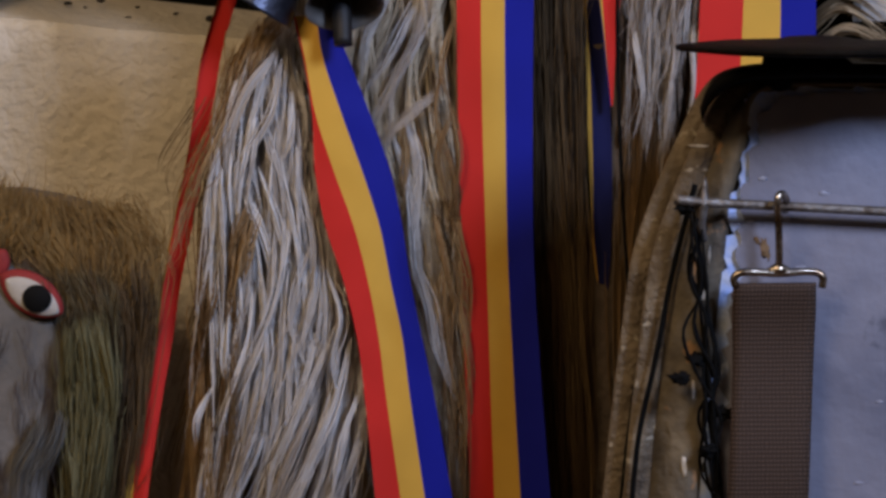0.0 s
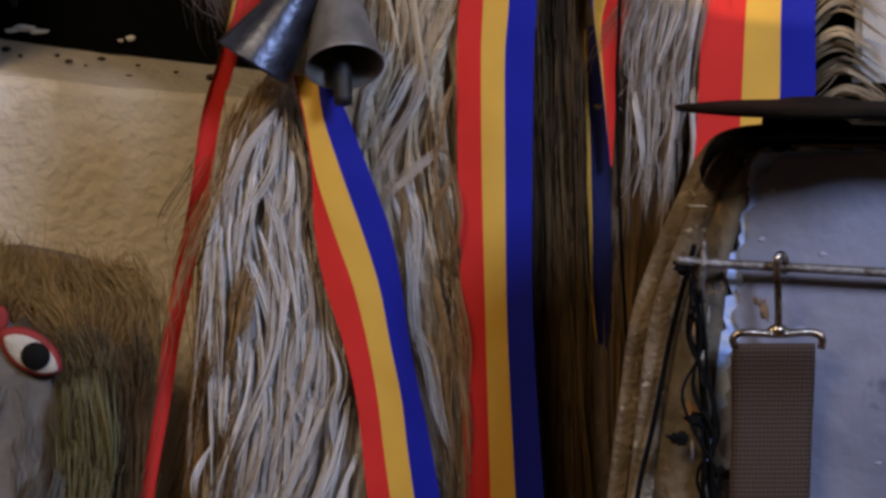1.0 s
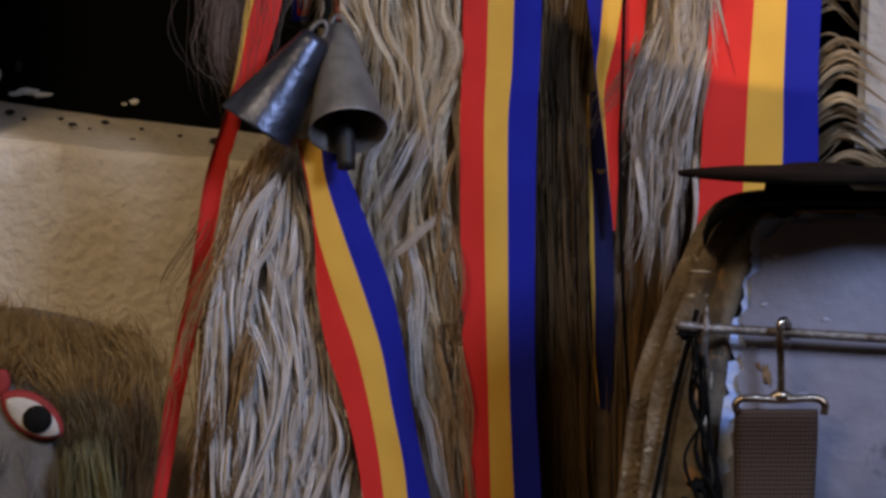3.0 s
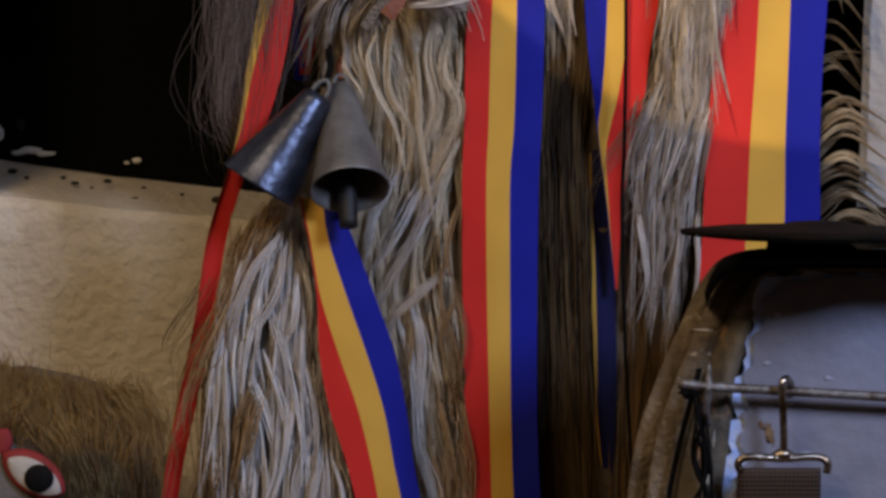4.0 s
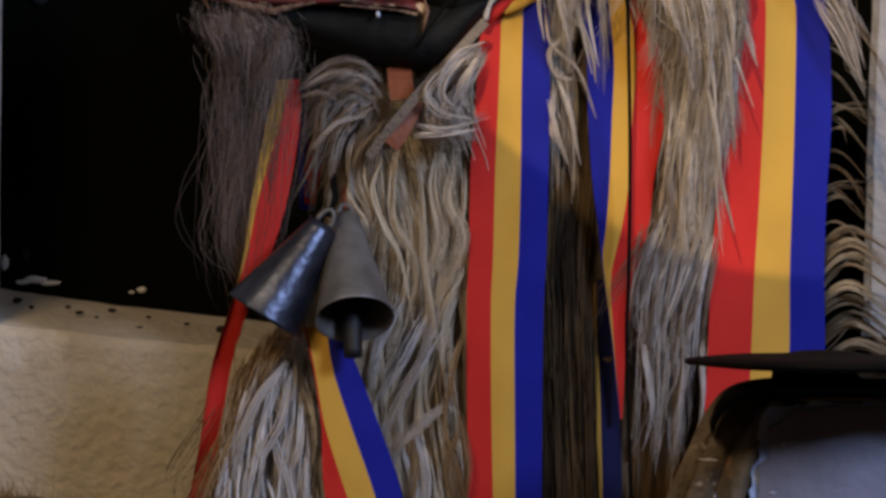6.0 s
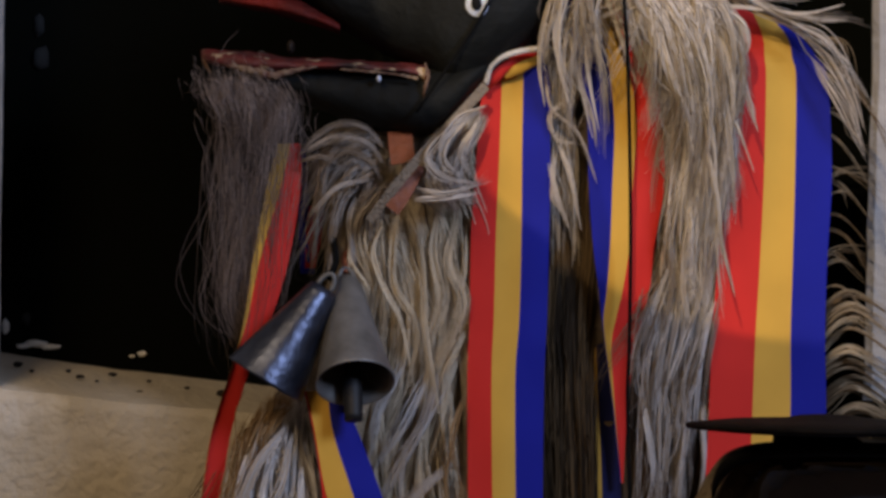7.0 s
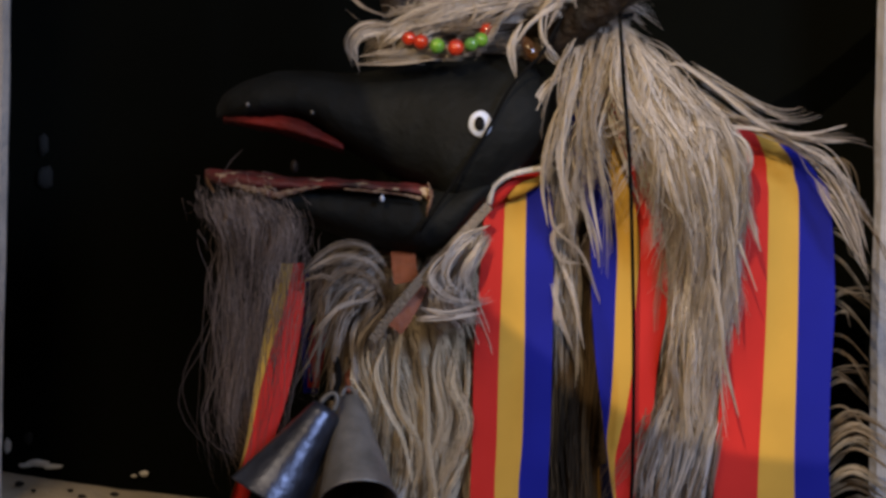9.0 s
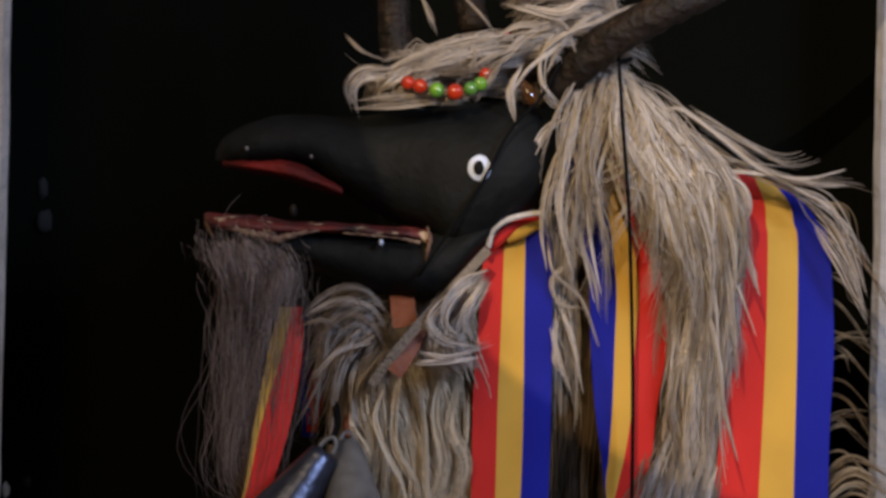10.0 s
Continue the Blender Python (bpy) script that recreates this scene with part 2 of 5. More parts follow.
# ---- hair ----
def hair_mesh(name, mat, parent, runs, tones, radii, label=""):
    """One mesh of tapered three-sided strands; runs are (u, v, d) lines of equal length."""
    steps = len(runs[0][0])
    tau = np.linspace(0, 1, steps)
    verts = []
    for (u, v, d), r0 in zip(runs, radii):
        p = at(u, v, d)
        tang = np.gradient(p, axis=0)
        side = np.stack([-tang[:, 2], np.zeros(steps), tang[:, 0]], -1)
        side /= np.linalg.norm(side, axis=1)[:, None] + 1e-9
        r = (r0 * (1 - 0.85 * tau ** 2.5) * np.clip(0.15 + tau * 5, 0, 1))[:, None]
        front = np.array([0, -1.0, 0])
        verts.append(np.stack([p - side * r, p + front * r * 0.9, p + side * r], 1).reshape(-1, 3))
    n = len(verts)
    co = np.concatenate(verts)
    base = np.arange(steps - 1)[:, None] * 3
    quad = np.concatenate([np.stack([base[:, 0] + a, base[:, 0] + b, base[:, 0] + b + 3, base[:, 0] + a + 3], 1) for a, b in ((0, 1), (1, 2), (2, 0))])
    faces = (np.arange(n)[:, None, None] * (steps * 3) + quad[None]).reshape(-1)
    me = bpy.data.meshes.new(name)
    me.vertices.add(len(co))
    me.vertices.foreach_set("co", co.astype(np.float32).ravel())
    me.loops.add(len(faces))
    me.loops.foreach_set("vertex_index", faces.astype(np.int32))
    me.polygons.add(len(faces) // 4)
    me.polygons.foreach_set("loop_start", np.arange(0, len(faces), 4, dtype=np.int32))
    me.polygons.foreach_set("use_smooth", np.ones(len(faces) // 4, bool))
    me.update(calc_edges=True)
    at_tone = me.attributes.new("tone", "FLOAT", "POINT")
    at_tone.data.foreach_set("value", np.repeat(np.array(tones), steps * 3).astype(np.float32))
    me.materials.append(mat)
    return tagged(hang(new(name, me), parent, label), kind="stuff")


def strands(name, mat, parent, left, right, depth, locks, per_lock, length=(0.3, 0.6), spread=7.0, thick=0.00042, wave=8.0, lift=0.012,
            layer=0.015, first=(0.0, 0.75), tip=0.15, seed=1, label="", drift=0.09, tone=(0.0, 1.0), steps=12, stray=0.04):
    """Locks of hair that run down between two lines (u, v), left and right, some depth d metres ahead. Neighbouring locks sway together."""
    rnd = np.random.RandomState(seed)
    L, R = smooth_line(left, 60), smooth_line(right, 60)
    tau = np.linspace(0, 1, steps)
    grid = np.linspace(0, 1, 60)
    dep = np.atleast_1d(np.asarray(depth, float))
    mid = (L + R) / 2
    total = np.hypot(*np.diff(mid, axis=0).T).sum()
    across = np.hypot(*(R - L).mean(0)) / 90

    def field(s, t):
        tc = np.clip(t, 0, 1)
        out = []
        for k in (0, 1):
            a, b = np.interp(tc, grid, L[:, k]), np.interp(tc, grid, R[:, k])
            a = a + (t - tc) * 60 * (L[-1, k] - L[-2, k])
            b = b + (t - tc) * 60 * (R[-1, k] - R[-2, k])
            out.append(a + (b - a) * s)
        return out

    def flow(s, t, k):
        return 1.6 * noise.noise(Vector((s * across, t * total / 170, seed * 3.7 + k * 9.1)))

    runs, tones, radii = [], [], []
    for i in range(locks):
        s0, t0 = rnd.uniform(0, 1), rnd.uniform(*first)
        ln = rnd.uniform(*length)
        sway, cycles = wave * rnd.uniform(0.15, 1.0), total / rnd.uniform(330, 430)
        ph = 3.2 * flow(s0, t0, 0) + rnd.normal(0, 0.5)
        wide = spread * rnd.uniform(0.5, 1.6)
        hook = 1.5 * wave * flow(s0, t0, 1) + rnd.normal(0, wave * 0.7)
        out_at = rnd.uniform(0, layer)
        tn = tone[0] + (tone[1] - tone[0]) * np.clip(rnd.uniform(0, 1) + 0.25 * flow(s0, t0, 2), 0, 1)
        dr = 1.5 * drift * flow(s0, t0, 3) + rnd.normal(0, drift * 0.5)
        for j in range(per_lock):
            wild = rnd.uniform() < stray
            o = rnd.normal(0, 1, 2) * wide * (2.4 if wild else 1.0)
            l2 = ln * rnd.uniform(0.75, 1.1)
            u, v = field(s0 + dr * tau, t0 + l2 * tau)
            close = 1 - (1 - tip) * tau ** 1.3
            own = rnd.normal(0, wave * (0.9 if wild else 0.13))
            du, dv = np.gradient(u), np.gradient(v)
            run = np.hypot(du, dv) + 1e-6
            off = o[0] * close + (sway * np.sin(6.28 * cycles * (t0 + l2 * tau) + ph) + own * np.sin((9.0 if wild else 4.5) * tau + rnd.uniform(0, 6))) * tau ** 0.5 + hook * tau ** 3
            u, v = u - off * dv / run, v + off * du / run
            along = o[1] * 0.6 * close
            u, v = u + along * du / run, v + along * dv / run
            d = np.interp(np.clip(t0 + l2 * tau, 0, 1), np.linspace(0, 1, len(dep)), dep) if len(dep) > 1 else np.full(steps, dep[0])
            d = d - out_at - lift * np.sin(np.pi * np.clip(tau * 1.1, 0, 1)) + rnd.normal(0, 0.0022) * close
            runs.append((u, v, d))
            radii.append(thick * rnd.uniform(0.7, 1.25))
            tones.append(np.clip(tn * 0.88 + rnd.uniform(0, 0.15), 0, 1))
    return hair_mesh(name, mat, parent, runs, tones, radii, label)


def locks(name, mat, parent, paths, depth, per=12, spread=3.2, thick=0.00042, tone=(0.55, 1.0), seed=1, steps=18, bow=0.006, label=""):
    """Loose curling locks that lie over the rest, each along its own (u, v) line."""
    rnd = np.random.RandomState(seed)
    tau = np.linspace(0, 1, steps)
    runs, tones, radii = [], [], []
    for path in paths:
        line = smooth_line(path, steps)
        tn, out_at, wide = rnd.uniform(*tone), rnd.uniform(0, 0.006), spread * rnd.uniform(0.7, 1.3)
        for j in range(per):
            o = rnd.normal(0, 1, 2) * wide
            du, dv = np.gradient(line[:, 0]), np.gradient(line[:, 1])
            run = np.hypot(du, dv) + 1e-6
            close = 1 - 0.8 * np.abs(2 * tau - 0.9) ** 2.2
            off = o[0] * close + rnd.normal(0, 1.2) * np.sin(5 * tau + rnd.uniform(0, 6))
            shift = o[1] * 1.5
            runs.append((line[:, 0] - off * dv / run + shift * du / run, line[:, 1] + off * du / run + shift * dv / run,
                         depth - out_at - bow * np.sin(np.pi * tau) + rnd.normal(0, 0.0016) * close))
            radii.append(thick * rnd.uniform(0.75, 1.25))
            tones.append(np.clip(tn + rnd.uniform(-0.1, 0.1), 0, 1))
    return hair_mesh(name, mat, parent, runs, tones, radii, label)


# ---- structure ----
def slab(name, corners, thickness, mat, label, direction=(0, 1, 0)):
    """A sheet of four world corners, given thickness along a direction."""
    a = [Vector(c) for c in corners]
    off = Vector(direction) * thickness
    v = a + [p + off for p in a]
    f = [(0, 1, 2, 3), (7, 6, 5, 4), (0, 4, 5, 1), (1, 5, 6, 2), (2, 6, 7, 3), (3, 7, 4, 0)]
    me = mesh_of(name, v, f, False)
    me.materials.append(mat)
    bm = bmesh.new()
    bm.from_mesh(me)
    bmesh.ops.recalc_face_normals(bm, faces=bm.faces)
    bm.to_mesh(me)
    bm.free()
    return tagged(new(name, me), label, name.split("_")[0], kind="structure")


WALL_Y, BACK_Y = 1.90, 2.03
X0, X1, ZT, ZF = -2.2, 2.2, EYE + 1.35, 0.0


def wavy_sheet(name, rows, mat, label, nx=60, ny=16, rough=0.0015, seed=3, thick=0.05):
    """A gently uneven sheet between two soft lines of world points."""
    top, low = smooth_line(rows[0], nx), smooth_line(rows[1], nx)
    verts, faces = [], []
    for j in range(ny):
        for i in range(nx):
            p = Vector(top[i] + (low[i] - top[i]) * j / (ny - 1))
            k = noise.noise(p * 22 + Vector((seed, 0, 0))) + 0.5 * noise.noise(p * 70)
            verts.append(p + Vector((0, -rough * k, rough * k)))
    for j in range(ny - 1):
        for i in range(nx - 1):
            a = j * nx + i
            faces.append((a, a + nx, a + nx + 1, a + 1))
    me = mesh_of(name, verts, faces)
    me.materials.append(mat)
    ob = tagged(new(name, me), label, name.split("_")[0], kind="structure")
    s = ob.modifiers.new("thickness", "SOLIDIFY")
    s.thickness, s.offset = thick, -1
    return ob


sill_front = [at(u, v, WALL_Y) for u, v in ((-60, 20), (0, 26), (200, 46), (395, 63), (800, 95), (1545, 140), (1700, 150))]
sill_back = [at(u, v, BACK_Y) for u, v in ((-60, -50), (0, -42), (200, -14), (395, 8), (800, 50), (1545, 105), (1700, 118))]
sill = wavy_sheet("niche_sill", (sill_back, sill_front), PLASTER, "sloping uneven plastered sill of the niche", 120, 24, 0.0011, 9, 0.02)
low = [(p[0], WALL_Y + 0.004, ZF) for p in sill_front]
wall_low = wavy_sheet("wall_low", (sill_front, low), PLASTER, "rough cream plastered wall below the niche", 120, 160, 0.0011, 9, 0.03)
left_x, right_x = at(4, -500, WALL_Y)[0], at(1547, -500, WALL_Y)[0]
zs = at(0, 60, WALL_Y)[2]


def jamb(name, x_low, x_top, x_far, label):
    rows_n = 70
    verts, faces = [], []
    for i in range(rows_n):
        z = zs + 0.006 + (ZT - zs - 0.006) * i / (rows_n - 1)
        x = x_low + (x_top - x_low) * (z - zs) / 0.4
        wob = 0.0012 * noise.noise(Vector((x * 5, 0, z * 30))) + 0.0007 * noise.noise(Vector((1, 0, z * 110)))
        far = 1.0 + (BACK_Y + 0.02 - WALL_Y) / WALL_Y * 0.93
        verts += [(x * far + wob, BACK_Y + 0.02, z), (x + wob, WALL_Y + 0.006, z), (x + wob + math.copysign(0.004, x_far), WALL_Y, z), (x_far, WALL_Y, z), (x_far, BACK_Y + 0.02, z)]
    for i in range(rows_n - 1):
        for j in range(5):
            a, b = i * 5 + j, i * 5 + (j + 1) % 5
            faces.append((a, b, b + 5, a + 5))
    me = mesh_of(name, verts, faces, False)
    me.materials.append(WHITEWASH)
    return tagged(new(name, me), label, "wall", kind="structure")


jamb("wall_left", at(-5, 0, WALL_Y)[0], at(0, 0, WALL_Y)[0], X0, "whitewashed wall beside the dark niche")
jamb("wall_right", at(1528, 0, WALL_Y)[0], at(1557, 0, WALL_Y)[0], X1, "whitewashed rough wall beside the dark niche")
bx0, bx1 = left_x - 0.06, right_x + 0.06
slab("niche_back", [(bx0, BACK_Y, zs - 0.1), (bx1, BACK_Y, zs - 0.1), (bx1, BACK_Y, ZT), (bx0, BACK_Y, ZT)], 0.03, BOARD, "black painted scuffed board at the back of the niche")
slab("floor", [(X0, -2.2, ZF), (X1, -2.2, ZF), (X1, 2.1, ZF), (X0, 2.1, ZF)], 0.05, PLANKS, "dark wooden floor", (0, 0, -1))
slab("ceiling", [(X0, -2.2, ZT), (X1, -2.2, ZT), (X1, 2.1, ZT), (X0, 2.1, ZT)], 0.05, ROOM, "plain painted ceiling", (0, 0, 1))
slab("wall_west", [(X0, -2.2, ZF), (X0, 2.1, ZF), (X0, 2.1, ZT), (X0, -2.2, ZT)], 0.05, ROOM, "plain painted wall", (-1, 0, 0))
slab("wall_east", [(X1, -2.2, ZF), (X1, 2.1, ZF), (X1, 2.1, ZT), (X1, -2.2, ZT)], 0.05, ROOM, "plain painted wall", (1, 0, 0))
slab("wall_south", [(X0, -2.2, ZF), (X1, -2.2, ZF), (X1, -2.2, ZT), (X0, -2.2, ZT)], 0.05, ROOM, "plain painted wall", (0, -1, 0))
for sx, ex, nm in ((X0, sill_front[0][0], "wall_low_left"), (sill_front[-1][0], X1, "wall_low_right")):
    slab(nm, [(sx, WALL_Y + 0.002, ZF), (ex, WALL_Y + 0.002, ZF), (ex, WALL_Y + 0.002, zs), (sx, WALL_Y + 0.002, zs)], 0.1, PLASTER, "rough cream plastered wall")


def crumb(name, u, v, d, ru, rv, mat, label, category, seed):
    rnd = np.random.RandomState(seed)
    bm = bmesh.new()
    bmesh.ops.create_icosphere(bm, subdivisions=2, radius=1.0)
    c = at(u, v, d)
    s = d / FAR
    for p in bm.verts:
        k = 1 + 0.35 * noise.noise(p.co * 1.7 + Vector((seed * 3.1, 0, 0)))
        p.co = Vector((p.co.x * ru * s * k, p.co.y * min(ru, rv) * s * k, p.co.z * rv * s * k)) + Vector(c)
    ob = bm_part(name, bm, mat, None)
    return tagged(ob, label, category, group=name + "s on the sill")


for i, (u, v, ru, rv) in enumerate(((70, 20, 6, 4), (245, 31, 9, 5), (390, 31, 9, 6), (140, 2, 8, 4), (198, -2, 8, 4), (92, 22, 4, 3), (30, -20, 9, 5), (120, -8, 6, 3), (262, 10, 5, 3),
                                     (330, 22, 5, 3), (55, -8, 5, 3), (170, 10, 4, 2))):
    crumb("crumb", u, v, 1.915 + 0.1 * max(0, (40 - v + 0.08 * u) / 90) * 0.9, ru, rv, DEBRIS, "small dark crumb lying on the dusty sill", "crumb", i)
for i, (u, v, ru, rv) in enumerate(((62, -56, 22, 7), (88, -50, 20, 5), (40, -52, 14, 5), (250, -38, 9, 5), (8, -86, 7, 14), (232, -34, 6, 3))):
    crumb("paint_flake", u, v, BACK_Y - 0.004, ru, rv, PAINT_CHIP, "white paint flake stuck to the black board", "paint flake", 40 + i)
for i, (u, v, ru, rv) in enumerate(((70, -620, 10, 22), (72, -560, 14, 22), (45, -100, 8, 10))):
    crumb("scuff", u, v, BACK_Y - 0.001, ru, rv, SCUFF, "faint grey scuff on the black board", "scuff", 60 + i)

# ---- the shaggy cloak ----
cloak = empty("fur_cloak", (0.05, 1.86, EYE - 0.1), "long shaggy goat hair cloak in pale, tan and dark brown", "cloak")


def hide(name, rows, depth, mat, bulge, parent, back=WALL_Y + 0.004):
    """A closed padded hide: rows of v, left u, right u."""
    r = smooth_line(rows, 40)
    n = 26
    secs = []
    for v, a, b in r:
        ring = []
        for j in range(n):
            s = j / (n - 1)
            d = depth - bulge * (math.sin(math.pi * s) ** 0.6) + 0.006 * noise.noise(Vector((s * 9, v * 0.02, 0)))
            ring.append(at(a + (b - a) * s, v, d))
        ring += [at(b, v, back), at(a, v, back)]
        secs.append(ring)
    verts, faces = rings(secs)
    return part(name, verts, faces, mat, parent)


hide("backing", ((-600, 880, 1300), (-520, 720, 1430), (-420, 590, 1440), (-280, 570, 1445), (-60, 575, 1440), (40, 480, 1430), (200, 425, 1425), (420, 400, 1420), (900, 372, 1420), (1250, 370, 1400)),
     1.80, HIDE, 0.03, cloak)

# pale fleece under the chin, between the bells and the middle ribbon
strands("chest_fleece", LIT_CREAM_HAIR, cloak, ((640, -420), (622, -300), (650, -130), (640, 60), (640, 230)), ((860, -480), (838, -300), (835, -110), (795, 60), (725, 250)),
        1.762, 250, 16, (0.3, 0.65), 5.5, seed=2, wave=14, drift=0.26, thick=0.00026, first=(-0.12, 0.6), lift=0.013, layer=0.018, tip=0.35, tone=(0.1, 1))
strands("breast_fleece", LIT_CREAM_HAIR, cloak, ((640, 90), (690, 300), (740, 520), (790, 800), (800, 950)), ((822, 60), (820, 300), (822, 520), (828, 800), (834, 950)),
        (1.758, 1.75, 1.747, 1.747), 160, 14, (0.3, 0.6), 5, seed=14, wave=18, drift=0.25, thick=0.00028, first=(-0.05, 0.6), lift=0.009, layer=0.012, tone=(0.25, 1), tip=0.35)
strands("chest_undercoat", TAN_HAIR, cloak, ((600, -420), (590, -300), (610, -100), (610, 100), (650, 400), (720, 900)), ((860, -480), (835, -300), (835, -100), (830, 100), (850, 400), (880, 900)),
        1.778, 130, 12, (0.25, 0.5), 7, seed=3, drift=0.2, wave=14, lift=0.006, layer=0.01)
# silver fleece that fans out below the bells
strands("silver_fleece", GREY_HAIR, cloak, ((480, 45), (432, 130), (402, 290), (390, 480), (370, 720), (350, 950)), ((535, 40), (540, 160), (545, 330), (555, 520), (520, 740), (480, 950)),
        (1.76, 1.742, 1.738, 1.74), 165, 12, (0.3, 0.6), 4.4, seed=4, wave=19, drift=0.2, thick=0.00033, first=(0, 0.65), lift=0.016, layer=0.026, tone=(0.3, 0.95))
strands("slanting_fleece", GREY_HAIR, cloak, ((530, 140), (520, 300), (490, 500), (430, 720), (370, 950)), ((575, 150), (630, 340), (670, 560), (660, 760), (610, 980)),
        (1.748, 1.737, 1.731, 1.731), 140, 13, (0.25, 0.5), 4.4, seed=15, wave=15, drift=0.16, thick=0.00033, first=(0, 0.75), lift=0.016, layer=0.026, tone=(0.25, 0.9))
strands("tan_undercoat", TAN_HAIR, cloak, ((470, 20), (430, 130), (402, 300), (385, 500), (362, 750), (345, 950)), ((545, 40), (575, 150), (610, 320), (650, 520), (680, 750), (700, 950)),
        (1.775, 1.76, 1.755, 1.755), 200, 13, (0.25, 0.5), 7, seed=5, drift=0.16, wave=14, lift=0.006, layer=0.014)
strands("tan_edge", TAN_HAIR, cloak, ((480, 40), (425, 160), (395, 330), (372, 560), (345, 950)), ((510, 50), (450, 160), (420, 330), (405, 560), (385, 950)),
        1.74, 90, 10, (0.2, 0.45), 7, seed=6, wave=14, lift=0.012, layer=0.02, stray=0.2)
strands("edge_wisp", TAN_HAIR, cloak, ((430, 60), (360, 180), (300, 260), (285, 300)), ((440, 150), (380, 300), (335, 420), (310, 480)), 1.735, 10, 4, (0.5, 1.0), 5, seed=13, wave=14,
        lift=0.01, layer=0.03, first=(0, 0.2), thick=0.0003, stray=0.3)
# thick loose yarn-like strands lying over the fleece
strands("loose_fleece", GREY_HAIR, cloak, ((480, 50), (428, 140), (398, 300), (388, 500), (365, 750), (350, 950)), ((545, 50), (565, 170), (605, 340), (640, 560), (640, 760), (600, 960)),
        (1.745, 1.722, 1.715, 1.715), 34, 6, (0.3, 0.55), 2.4, seed=16, wave=22, drift=0.2, thick=0.00042, first=(0, 0.65), lift=0.012, layer=0.012, tone=(0.5, 0.95))
strands("loose_chest_fleece", LIT_CREAM_HAIR, cloak, ((650, -400), (640, -250), (660, -60), (655, 150), (730, 450), (790, 800)), ((850, -450), (830, -250), (825, -60), (810, 150), (835, 450), (855, 800)),
        1.74, 90, 9, (0.22, 0.45), 3.4, seed=17, wave=20, drift=0.34, tip=0.4, thick=0.00028, first=(-0.05, 0.75), lift=0.01, layer=0.006, tone=(0.6, 1))
# loose locks lying on the fleece
locks("chest_curl", LIT_CREAM_HAIR, cloak, (((616, -228), (620, -198), (644, -158), (650, -136)), ((644, -288), (638, -238), (654, -178), (650, -136)), ((674, -263), (659, -218), (676, -158), (706, -98), (726, -8)), ((704, -298), (694, -228), (696, -158), (736, -78), (716, 22)), ((734, -303), (746, -178), (750, -78), (766, 22), (776, 72)), ((774, -298), (762, -218), (776, -128), (752, -48), (764, 42)), ((806, -278), (794, -198), (820, -138), (804, -78), (764, -8), (740, 62)), ((822, -78), (786, -8), (768, 47))), 1.728, 16, 4.2, thick=0.00028, seed=61)
strands("brown_edge", TAN_HAIR, cloak, ((440, 330), (400, 450), (378, 620), (350, 950)), ((480, 340), (450, 460), (440, 640), (430, 950)),
        1.722, 26, 12, (0.25, 0.5), 6, seed=18, wave=14, drift=0.2, lift=0.012, layer=0.02, thick=0.0003, stray=0.2, first=(0, 0.75))
strands("brown_breast", TAN_HAIR, cloak, ((700, 60), (745, 300), (785, 520), (800, 800)), ((826, 40), (828, 300), (832, 520), (840, 900)),
        1.735, 16, 11, (0.2, 0.4), 6, seed=19, wave=18, drift=0.25, lift=0.01, layer=0.014, thick=0.00034, stray=0.1, first=(0, 0.8))
locks("breast_curl", GREY_HAIR, cloak, (((784, 30), (729, 120), (686, 200), (669, 240)), ((804, 150), (744, 200), (704, 240), (686, 300)), ((734, 215), (754, 300), (749, 390), (759, 470)), ((714, 250), (739, 340), (749, 480), (779, 560), (804, 640)), ((714, -20), (669, 60), (654, 135)), ((749, 10), (709, 90), (664, 160)), ((749, 470), (774, 540), (789, 620), (814, 700)), ((774, 0), (749, 80), (714, 150), (704, 230))), 1.724, 18, 6.0, thick=0.00024, tone=(0.45, 1), seed=65)
locks("tan_curl", TAN_HAIR, cloak, (((804, 100), (784, 200), (814, 300), (826, 380)), ((814, 200), (789, 280), (809, 360)), ((819, 40), (799, 120), (814, 190)), ((784, 380), (804, 470), (819, 560))), 1.72, 11, 3.6, thick=0.00032, tone=(0.5, 1), seed=66)
locks("silver_curl", GREY_HAIR, cloak, (((504, 95), (454, 160), (419, 250), (414, 315)), ((514, 110), (494, 200), (438, 300), (456, 365)), ((534, 165), (530, 240), (512, 285)), ((444, 330), (484, 430), (504, 545)), ((474, 300), (506, 400), (534, 520)), ((414, 560), (412, 640), (426, 705)), ((399, 670), (366, 730), (360, 775))), 1.708, 12, 3.8, seed=62)
locks("lower_curl", GREY_HAIR, cloak, (((614, 560), (574, 650), (534, 740), (494, 830), (484, 900)), ((634, 600), (606, 720), (556, 830), (534, 910)), ((574, 420), (534, 500), (526, 580), (559, 660)), ((594, 480), (614, 560), (599, 640), (614, 720)), ((654, 680), (614, 780), (599, 880))), 1.70, 12, 3.8, seed=63)
